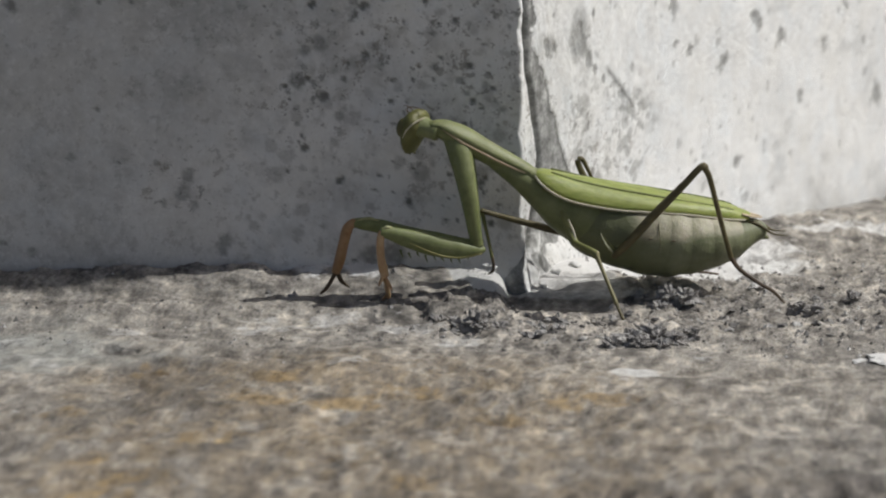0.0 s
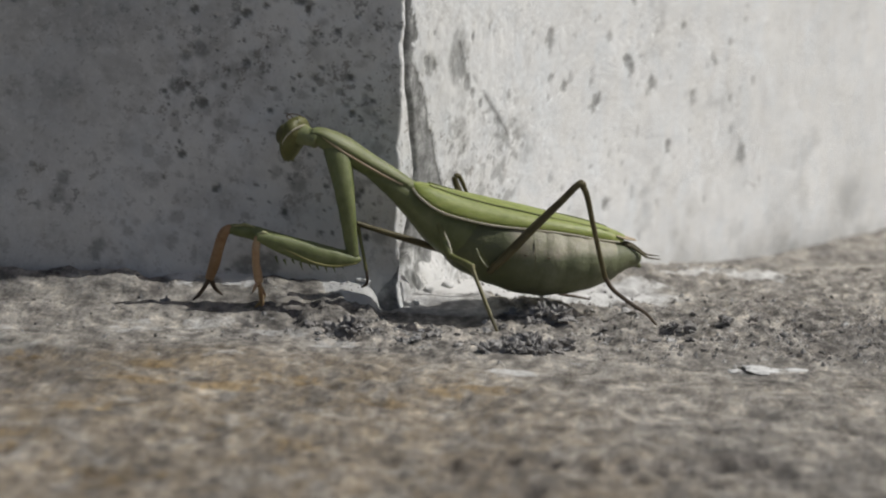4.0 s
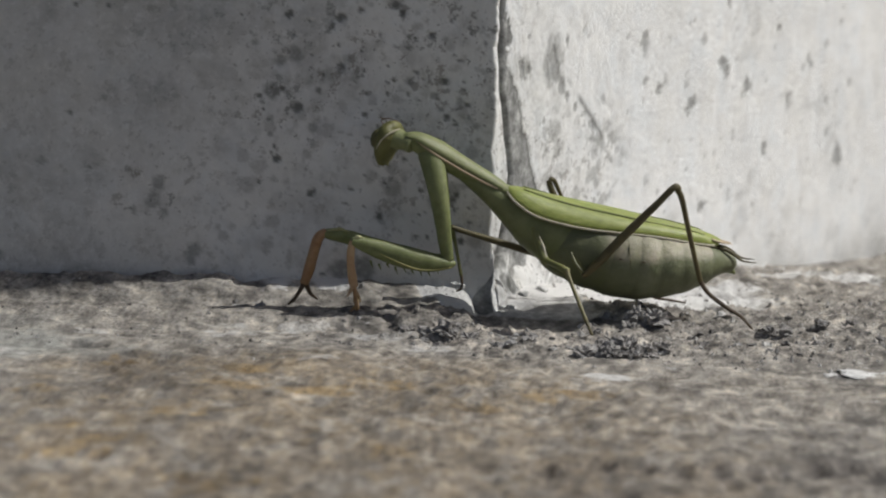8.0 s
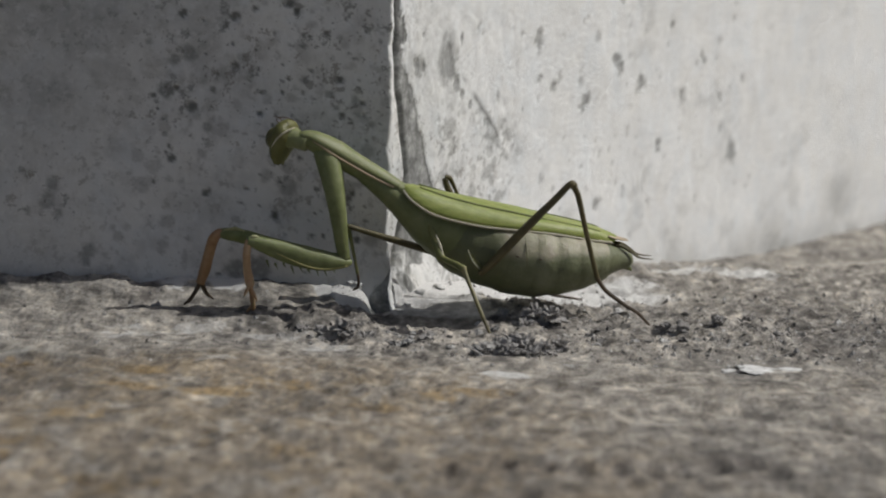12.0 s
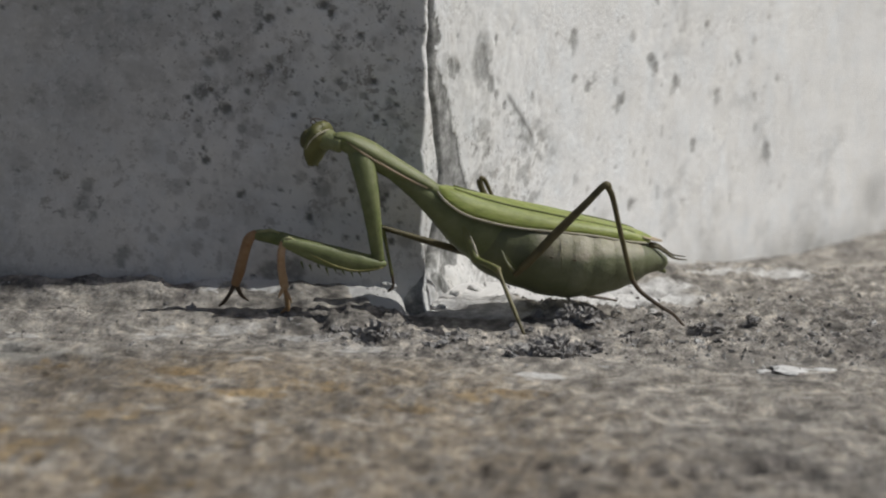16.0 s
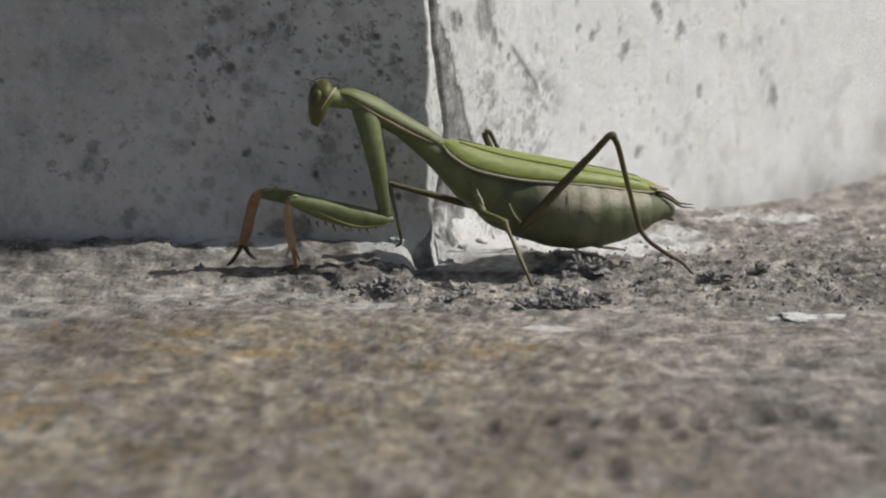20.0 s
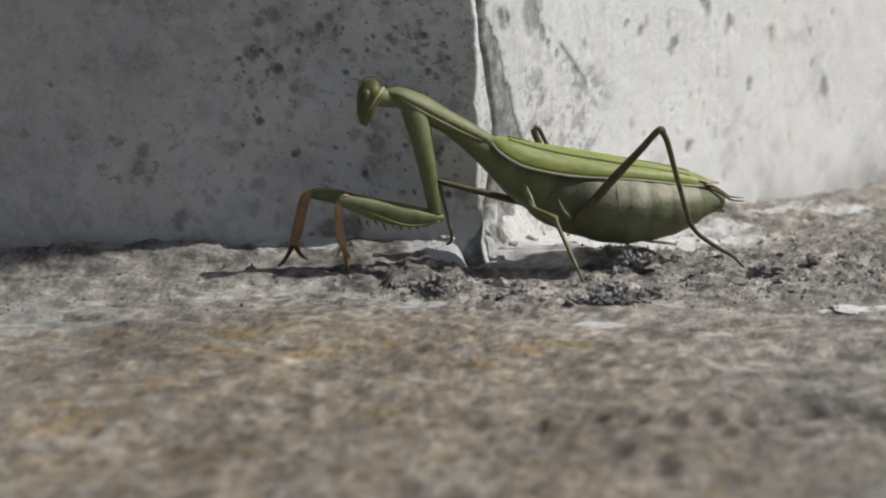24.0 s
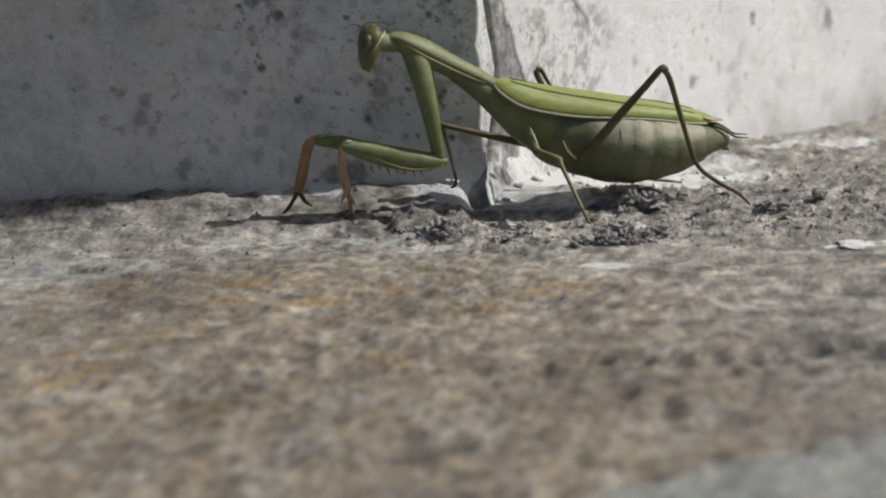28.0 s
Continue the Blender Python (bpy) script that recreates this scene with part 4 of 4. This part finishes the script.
    bm = limb([(-0.66, 1.35, 0.45, 0.05, 0.06), (-0.80, 1.345, 0.46, 0.105, 0.11), (-1.13, 1.37, 0.46, 0.175, 0.14), (-1.60, 1.47, 0.43, 0.20, 0.14), (-2.05, 1.61, 0.40, 0.17, 0.12), (-2.40, 1.73, 0.38, 0.12, 0.1), (-2.56, 1.76, 0.38, 0.08, 0.08)], 14, 34)
    for k in range(9):
        x = -1.0 - 0.15 * k
        z = 1.17 + 0.20 * max(0.0, (-x - 1.35)) - 0.03 * (k % 2)
        thorn(bm, P(x, z + 0.07, 0.40), P(x + 0.05, z - 0.02 - 0.03 * (k % 3), 0.40), 0.00026)
    part("femur", bm, FEMUR, fore_n, "thick spined green grasping femur")
    part("knee_spot", limb([(-2.34, 1.83, 0.40, 0.012), (-2.44, 1.85, 0.42, 0.035, 0.03), (-2.54, 1.80, 0.40, 0.02)], 8, 10), KNEE, fore_n, "pale green knee")
    part("femur_stripe", limb([(-0.72, 1.29, 0.53, 0.02), (-1.13, 1.25, 0.58, 0.018), (-1.5, 1.32, 0.57, 0.016), (-1.95, 1.52, 0.515, 0.013), (-2.22, 1.66, 0.48, 0.007)], 6, 20), STRIPE, fore_n, "yellow stripe under the femur")
    part("tibia", limb([(-2.52, 1.77, 0.38, 0.07), (-2.56, 1.60, 0.36, 0.075), (-2.56, 1.30, 0.30, 0.075), (-2.52, 1.05, 0.26, 0.085), (-2.49, 0.90, 0.24, 0.075)], 10, 20), TIBIA_LIT, fore_n, "tan lower foreleg")
    bm = limb([(-2.52, 0.98, 0.25, 0.05), (-2.47, 0.78, 0.2, 0.045), (-2.45, 0.62, 0.12, 0.05), (-2.43, 0.45, 0.05, 0.035), (-2.46, ground_z(-2.46, -1.25) + 0.01, -0.06, 0.03)], 8, 20)
    tube(bm, [(*P(-2.51, 0.92, 0.25), 0.0004), (*P(-2.57, 0.80, 0.28), 0.0003), (*P(-2.60, 0.72, 0.26), 0.0001)], 6, 8)
    tube(bm, [(*P(-2.45, 0.80, 0.2), 0.0003), (*P(-2.39, 0.68, 0.2), 0.00022), (*P(-2.37, 0.60, 0.18), 0.0001)], 6, 8)
    tube(bm, [(*P(-2.44, 0.52, 0.06), 0.0003), (*P(-2.56, 0.38, 0.0), 0.0002)], 6, 4)
    part("tarsus", bm, TIBIA_LIT, fore_n, "thin tan jointed foot")

    fore_f = part("foreleg", limb([(-1.26, 3.48, -0.02, 0.08), (-1.2, 3.36, -0.12, 0.18, 0.13), (-1.1, 3.08, -0.2, 0.22, 0.16), (-1.00, 2.64, -0.24, 0.19, 0.14), (-0.92, 2.14, -0.24, 0.15, 0.12), (-0.82, 1.38, -0.24, 0.11, 0.1)], 14, 26), FEMUR, mantis, "stout green upper foreleg")
    bm = limb([(-0.70, 1.37, -0.24, 0.06), (-1.0, 1.29, -0.25, 0.12), (-1.5, 1.38, -0.27, 0.16, 0.13), (-2.1, 1.54, -0.30, 0.15, 0.12), (-2.62, 1.71, -0.33, 0.135, 0.1), (-2.98, 1.78, -0.35, 0.11, 0.1), (-3.12, 1.78, -0.35, 0.06)], 14, 30)
    for k in range(8):
        x = -1.2 - 0.2 * k
        thorn(bm, P(x, 1.46 + 0.04 * k, -0.28), P(x + 0.03, 1.30 + 0.05 * k, -0.28), 0.0002)
    part("femur", bm, FEMUR, fore_f, "thick spined green grasping femur")
    part("knee_spot", limb([(-2.62, 1.83, -0.25, 0.012), (-2.80, 1.885, -0.27, 0.03, 0.028), (-3.02, 1.85, -0.28, 0.014)], 8, 10), KNEE, fore_f, "pale green knee")
    part("tibia", limb([(-3.04, 1.83, -0.35, 0.07), (-3.18, 1.71, -0.37, 0.10), (-3.27, 1.42, -0.42, 0.10), (-3.35, 1.08, -0.48, 0.105), (-3.43, 0.83, -0.54, 0.085)], 10, 20), TIBIA_SHADED, fore_f, "lower foreleg, its tan darkened for shade")
    bm = limb([(-3.42, 0.89, -0.53, 0.05), (-3.50, 0.70, -0.54, 0.04), (-3.62, 0.52, -0.55, 0.036), (-3.72, ground_z(-3.72, -1.06) + 0.01, -0.55, 0.02)], 8, 16)
    tube(bm, [(*P(-3.40, 0.83, -0.54), 0.0005), (*P(-3.32, 0.64, -0.58), 0.0004), (*P(-3.18, 0.50, -0.66), 0.0001)], 6, 10)
    part("tarsus", bm, TARSUS, fore_f, "dark thin foot with a hooked claw")

    # walking legs
    mid_n = part("midleg", limb([(0.66, 2.20, 0.14, 0.05), (0.76, 1.98, 0.33, 0.05, 0.04), (0.87, 1.72, 0.45, 0.075, 0.05), (0.97, 1.46, 0.58, 0.08), (1.04, 1.38, 0.66, 0.07)], 12, 18), LEG, mantis, "green hip of the middle leg")
    part("coxa_stripe", limb([(0.88, 1.84, 0.50, 0.008), (0.96, 1.66, 0.56, 0.022, 0.016), (1.03, 1.46, 0.65, 0.010)], 8, 14), WING_EDGE, mid_n, "pale stripe on the hip")
    part("femur", limb([(0.98, 1.42, 0.60, 0.065), (1.12, 1.40, 0.85, 0.06), (1.30, 1.36, 1.12, 0.065), (1.40, 1.31, 1.22, 0.075)], 10, 16), LEG, mid_n, "green upper middle leg")
    part("tibia", limb([(1.38, 1.34, 1.20, 0.07), (1.44, 1.20, 1.30, 0.042), (1.62, 0.82, 1.62, 0.038), (1.76, 0.52, 1.88, 0.04)], 8, 18), SHIN, mid_n, "thin olive shin")
    part("tarsus", limb([(1.75, 0.54, 1.87, 0.035), (1.82, 0.40, 2.0, 0.03), (1.87, 0.31, 2.12, 0.028), (1.93, 0.28, 2.2, 0.012)], 7, 12), SHANK, mid_n)

    mid_f = part("midleg", limb([(0.74, 1.8, -0.34, 0.12), (0.88, 1.36, -0.46, 0.08)], 10, 8), LEG, mantis, "green hip of the middle leg")
    part("femur", limb([(0.90, 1.34, -0.44, 0.07), (0.33, 1.50, -0.56, 0.07), (-0.3, 1.68, -0.66, 0.055), (-0.76, 1.82, -0.72, 0.05)], 9, 18), SHANK, mid_f, "thin brown upper middle leg")
    part("tibia", limb([(-0.74, 1.84, -0.72, 0.05), (-0.67, 1.52, -0.70, 0.035), (-0.60, 1.2, -0.66, 0.033), (-0.54, 0.92, -0.62, 0.034)], 8, 16), LEG, mid_f, "thin olive shin")
    part("tarsus", limb([(-0.54, 0.94, -0.62, 0.03), (-0.52, 0.80, -0.60, 0.028), (-0.53, 0.69, -0.58, 0.03), (-0.62, 0.63, -0.56, 0.015)], 7, 12), TARSUS, mid_f)

    hind_n = part("hindleg", limb([(1.40, 1.80, 0.25, 0.05), (1.47, 1.60, 0.44, 0.06), (1.58, 1.38, 0.52, 0.07), (1.78, 1.14, 0.57, 0.06)], 10, 12), LEG, mantis, "green hip of the hind leg")
    part("hip_stripe", limb([(1.48, 1.56, 0.585, 0.012), (1.57, 1.36, 0.62, 0.016), (1.74, 1.17, 0.635, 0.012)], 6, 10), PALE, hind_n)
    part("femur", limb([(1.72, 1.12, 0.64, 0.06), (2.0, 1.43, 0.85, 0.085), (2.5, 1.99, 0.98, 0.085), (3.0, 2.51, 1.08, 0.07), (3.26, 2.79, 1.12, 0.065), (3.36, 2.85, 1.12, 0.07), (3.41, 2.79, 1.12, 0.06)], 10, 34), SHANK, hind_n, "brown-green upper hind leg")
    part("tibia", limb([(3.36, 2.83, 1.12, 0.06), (3.47, 2.63, 1.09, 0.055), (3.62, 2.06, 0.99, 0.05), (3.80, 1.39, 0.86, 0.046), (3.91, 1.01, 0.76, 0.05)], 9, 26), SHANK, hind_n, "long thin shin")
    part("tarsus", limb([(3.90, 1.03, 0.76, 0.045), (4.07, 0.79, 0.80, 0.042), (4.42, 0.53, 0.87, 0.038), (4.70, 0.36, 0.92, 0.032), (4.92, ground_z(4.92, -0.66) + 0.01, 0.95, 0.02)], 8, 22), TARSUS, hind_n)

    hind_f = part("hindleg", limb([(1.46, 1.5, -0.48, 0.09), (1.70, 1.2, -0.62, 0.06)], 9, 8), LEG, mantis, "green hip of the hind leg")
    part("femur", limb([(1.70, 1.2, -0.62, 0.065), (1.45, 1.8, -0.78, 0.07), (1.10, 2.50, -0.9, 0.06), (1.06, 2.66, -0.9, 0.055)], 9, 18), SHANK, hind_f)
    part("tibia", limb([(1.06, 2.67, -0.9, 0.05), (1.15, 2.66, -0.9, 0.045), (1.30, 2.35, -0.95, 0.035), (1.75, 1.4, -1.1, 0.03), (2.95, 0.42, -1.2, 0.03)], 8, 20), SHANK, hind_f)
    part("tarsus", limb([(2.93, 0.44, -1.2, 0.03), (3.2, 0.33, -1.2, 0.028), (3.5, 0.27, -1.25, 0.026), (3.78, 0.20, -1.3, 0.016)], 7, 10), TARSUS, hind_f)

    # head, turning about the neck
    bm = limb([(-1.82, 3.915, 0, 0.06, 0.14), (-1.88, 3.86, 0, 0.15, 0.30), (-1.94, 3.74, 0, 0.215, 0.37), (-1.99, 3.58, 0, 0.19, 0.37), (-2.035, 3.42, 0, 0.15, 0.35), (-2.06, 3.27, 0, 0.11, 0.28), (-2.075, 3.15, 0, 0.06, 0.16)], 20, 34)
    head = part("head", bm, HEAD, mantis, "green triangular head", NECK)
    part("nape", limb([(-1.50, 3.56, 0, 0.15, 0.15), (-1.66, 3.61, 0, 0.165, 0.17), (-1.82, 3.65, 0, 0.20, 0.24)], 16, 14), PRONOTUM, head)
    for side in (1, -1):
        turn = Matrix.Rotation(radians(14), 4, "Y")
        part("eye", ball(bmesh.new(), P(-2.03, 3.65, 0.235 * side), 0.0012, 0.0013, 0.0019, turn, 18), EYE, head, "large olive compound eye")
        part("cheek", limb([(-1.80, 3.70, 0.24 * side, 0.02), (-1.86, 3.58, 0.25 * side, 0.035), (-1.95, 3.42, 0.19 * side, 0.028), (-2.03, 3.25, 0.09 * side, 0.012)], 8, 18), PRONOTUM, head, "pale green ridge of the cheek")
        part("palp", limb([(-2.08, 3.22, 0.05 * side, 0.03), (-2.05, 3.15, 0.06 * side, 0.024), (-2.02, 3.12, 0.06 * side, 0.012)], 6, 8), HEAD, head)
    part("antenna", limb([(-2.0, 3.87, 0.06, 0.016), (-2.08, 3.96, 0.08, 0.012), (-2.0, 4.015, 0.09, 0.011), (-1.86, 4.02, 0.10, 0.010), (-1.70, 3.98, 0.10, 0.006)], 6, 22), CREST, head, "fine brown feeler curled over the head")
    part("antenna", limb([(-2.02, 3.86, -0.06, 0.016), (-2.12, 3.94, -0.10, 0.011), (-2.24, 3.98, -0.14, 0.009), (-2.36, 3.97, -0.18, 0.004)], 6, 16), CREST, head, "fine reddish feeler")
    part("nape_band", limb([(-1.95, 3.48, 0.35, 0.006), (-1.86, 3.63, 0.362, 0.015), (-1.77, 3.75, 0.31, 0.019), (-1.70, 3.83, 0.19, 0.015), (-1.69, 3.85, 0.08, 0.006)], 8, 28), WING_EDGE, head, "cream band across the back of the head")
    mantis.location = base + Vector((0.0, -0.0024, 0.0003))
    return mantis, head, tip


# ---------------------------------------------------------------- loose bits
def clod_mesh(rng, r, rough=0.35, flat=0.7, fine=1.0, octaves=5):
    bm = bmesh.new()
    bmesh.ops.create_icosphere(bm, subdivisions=4 if r > 0.0011 else 2, radius=r)
    o = Vector((rng.uniform(-99, 99), rng.uniform(-99, 99), rng.uniform(-99, 99)))
    for v in bm.verts:
        n = v.co.normalized()
        k = 1 + rough * noise.fractal(n * 1.9 + o, 0.6, 2.1, octaves) + fine * (0.2 * noise.noise(n * 6 + o) + 0.12 * noise.noise(n * 14 + o))
        v.co = n * r * k
        v.co.z *= flat
    me = bpy.data.meshes.new("clod")
    for f in bm.faces:
        f.smooth = True
    bm.to_mesh(me)
    bm.free()
    return me


def build_clods():
    rng = random.Random(21)
    spots = ((1.95, -4.7, 0.20), (2.4, -4.4, 0.22), (2.75, -4.6, 0.17), (2.1, -5.0, 0.16), (2.5, -5.1, 0.13), (1.65, -4.9, 0.12), (3.05, -4.2, 0.12), (2.75, -1.25, 0.20), (3.05, -1.35, 0.18), (2.55, -1.6, 0.12),
             (-1.45, -2.7, 0.14), (-1.1, -3.3, 0.16), (-0.75, -3.6, 0.17), (-0.4, -3.2, 0.12), (0.35, -3.8, 0.13), (0.7, -3.5, 0.09), (5.15, -1.6, 0.14), (5.45, -1.9, 0.10), (3.7, -2.3, 0.10), (4.3, -2.6, 0.08),
             (6.2, -0.5, 0.12), (6.9, 0.3, 0.14), (-4.2, -1.4, 0.085), (-2.9, 0.4, 0.08), (5.9, -3.2, 0.08))
    for x, y, r in spots:
        me = clod_mesh(rng, r * 0.011, 0.85, 0.78, 1.3)
        me.polygons.foreach_set("use_smooth", [False] * len(me.polygons))
        me.name = "soil_clod"
        me.materials.append(SOIL)
        ob = new("soil_clod", me)
        ob.location = (x * 0.01, y * 0.01, (ground_z(x, y) + r * 0.22) * 0.01)
        ob.rotation_euler = (0, 0, rng.uniform(0, 6.28))
        tagged(ob, "dark crumbly soil clod lying on the concrete", "clod", "soil clods round the insect")


def build_flakes():
    rng = random.Random(33)
    for x, y, r in ((6.42, -6.0, 0.42), (6.95, -5.9, 0.24), (5.9, -6.1, 0.16)):
        me = clod_mesh(rng, r * 0.01, 0.3, 0.08, 0.0, 2)
        me.name = "plaster_flake"
        me.materials.append(FLAKE)
        ob = new("plaster_flake", me)
        ob.location = (x * 0.01, y * 0.01, (ground_z(x, y) - 0.005) * 0.01)
        ob.rotation_euler = (rng.uniform(-0.2, 0.2), rng.uniform(-0.2, 0.2), rng.uniform(0, 6.28))
        tagged(ob, "white flake of fallen plaster on the concrete", "plaster flake", "plaster flakes along the wall")


def build_lumps():
    """Broken plaster heaped at the foot of the corner."""
    rng = random.Random(71)
    for x, y, r, flat, turn in ((0.42, 0.10, 0.07, 0.7, 0.3), (0.66, 0.62, 0.09, 0.6, 2.0), (1.02, 1.25, 0.11, 0.5, 0.7), (-0.60, -0.04, 0.13, 0.8, 4.0)):
        me = clod_mesh(rng, r * 0.01, 0.6, flat, 0.25, 3)
        me.name = "plaster_lump"
        me.materials.append(FLAKE)
        ob = new("plaster_lump", me)
        ob.location = (x * 0.01, y * 0.01, (ground_z(x, y) + r * flat * 0.35) * 0.01)
        ob.rotation_euler = (rng.uniform(-0.25, 0.25), rng.uniform(-0.25, 0.25), turn)
        tagged(ob, "broken white plaster lump at the foot of the wall corner", "plaster lump", "plaster lumps at the corner")


def build_chips():
    rng = random.Random(57)
    shapes = []
    for k in range(7):
        me = clod_mesh(rng, 0.001, 0.7, 0.6, 1.7)
        me.polygons.foreach_set("use_smooth", [False] * len(me.polygons))
        me.name = "stone_chip"
        me.materials.append(CHIP)
        shapes.append(me)
    made = 0
    while made < 145:
        x, y = (rng.uniform(-1.7, 1.6), rng.uniform(-4.5, -2.6)) if made < 34 else (rng.uniform(-2.6, 9.5), rng.triangular(-5.0, 4.5, -2.4))
        if np.hypot((x - 0.85) / 1.25, (y + 0.1) / 1.8) < 1 or 0.8986 * x - 0.4389 * y < 0.4 or (x < 0.2 and -(0.9976 * y - 0.0698 * x) < 0.4):
            continue
        r = 0.05 * 2.6 ** (rng.random() ** 1.6)
        ob = new("stone_chip", shapes[made % 7])
        ob.location = (x * 0.01, y * 0.01, (ground_z(x, y) - r * 0.05) * 0.01)
        ob.rotation_euler = (rng.uniform(-0.4, 0.4), rng.uniform(-0.4, 0.4), rng.uniform(0, 6.28))
        ob.scale = [10 * r] * 3
        tagged(ob, "small angular grey stone chip on the concrete", "stone", "stone chips in the rubble")
        made += 1


def build_crumbs():
    """Fine grit, beyond counting."""
    rng = random.Random(5)
    verts, faces = [], []
    for _ in range(5200):
        x = rng.uniform(-9.5, 10.5)
        y = rng.triangular(-6.5, 6.0, -2.2)
        if -(0.9976 * y - 0.0698 * x) < 0.05 and x < 0.1:
            continue
        if x > 0 and 0.8986 * x - 0.4389 * y < 0.05:
            continue
        if np.hypot((x - 0.8) / 1.2, (y - 0.1) / 1.9) < 1 or (x < -1 and rng.random() < 0.85):
            continue
        r = 0.018 * (4.0 ** (rng.random() ** 2.2))
        z = ground_z(x, y)
        k = len(verts)
        a = rng.uniform(0, 6.28)
        for dx, dy, dz in ((1, 0, 0), (-0.3, 0.9, 0.1), (-0.8, -0.6, 0), (0.1, 0.1, 1.0), (0.2, -0.9, 0.35)):
            s = r * rng.uniform(0.7, 1.3)
            verts.append(((x + s * (dx * math.cos(a) - dy * math.sin(a))) * 0.01, (y + s * (dx * math.sin(a) + dy * math.cos(a))) * 0.01, (z - 0.3 * r + s * dz * 1.2) * 0.01))
        faces += [(k, k + 1, k + 3), (k + 1, k + 2, k + 3), (k + 2, k + 4, k + 3), (k + 4, k, k + 3)]
    me = bpy.data.meshes.new("grit")
    me.from_pydata(verts, [], faces)
    me.materials.append(GRIT)
    tagged(new("grit", me), "loose grey grit and crumbs scattered over the concrete", "grit", kind="stuff")


def make_grit():
    m = Mat("grit", 0.95, spec=0.2)
    isl = m.t.nodes.new("ShaderNodeNewGeometry").outputs["Random Per Island"]
    return m.colour(m.ramp(isl, (0.0, (0.11, 0.105, 0.10)), (0.45, (0.24, 0.23, 0.22)), (0.85, (0.38, 0.37, 0.355)), (1.0, (0.60, 0.59, 0.57)))).m


GRIT = make_grit()


def make_chip():
    m = Mat("stone_chip", 0.92, spec=0.25)
    tone = m.ramp(m.random(), (0.0, (0.11, 0.105, 0.10)), (0.4, (0.23, 0.22, 0.21)), (0.85, (0.42, 0.41, 0.395)), (1.0, (0.66, 0.65, 0.63)))
    m.colour(m.mix(m.ramp(m.noise(9.0, 5, 0.7), (0.35, 0.0), (0.65, 0.5)), tone, (0.12, 0.115, 0.11)))
    return m.bump(m.noise(18.0, 4, 0.7), 0.6, 0.0003).m


CHIP = make_chip()
build_ground()
build_walls()
MANTIS, MANTIS_HEAD, MANTIS_TIP = build_mantis()
build_clods()
build_flakes()
build_lumps()
build_chips()
build_crumbs()


def motions():
    """The head turns at 18.5 s; the tip of the abdomen lifts and sinks."""
    neck, tail = NECK - SPOT[MANTIS] + Vector((0, 0, -0.0007)), TAIL - SPOT[MANTIS]
    about = Matrix.Rotation(math.atan2(0.243, 0.970), 4, "Z")

    def turned(at, pitch, yaw=0.0, roll=0.0):
        return Matrix.Translation(at) @ about @ pose(0, 0, 0, roll, pitch, yaw) @ about.inverted()

    walk(MANTIS_HEAD, [(0.0, turned(neck, 0, -42)), (17.8, turned(neck, 0, -42)), (18.35, turned(neck, 0, -37)), (18.75, turned(neck, 0, -4)),
                       (19.2, turned(neck, 0, 0)), (24.0, turned(neck, 0, 1)), (28.0, turned(neck, -1, 3))])
    walk(MANTIS_TIP, [(0.0, turned(tail, -14)), (1.0, turned(tail, -8)), (2.5, turned(tail, -4)), (5.0, turned(tail, -6)), (8.0, turned(tail, 0)), (11.0, turned(tail, 2)),
                      (13.0, turned(tail, -2)), (16.0, turned(tail, 3)), (18.0, turned(tail, -6)), (19.0, turned(tail, -8)), (20.0, turned(tail, 2)), (23.0, turned(tail, -5)),
                      (25.0, turned(tail, 1)), (28.0, turned(tail, 0))])


motions()
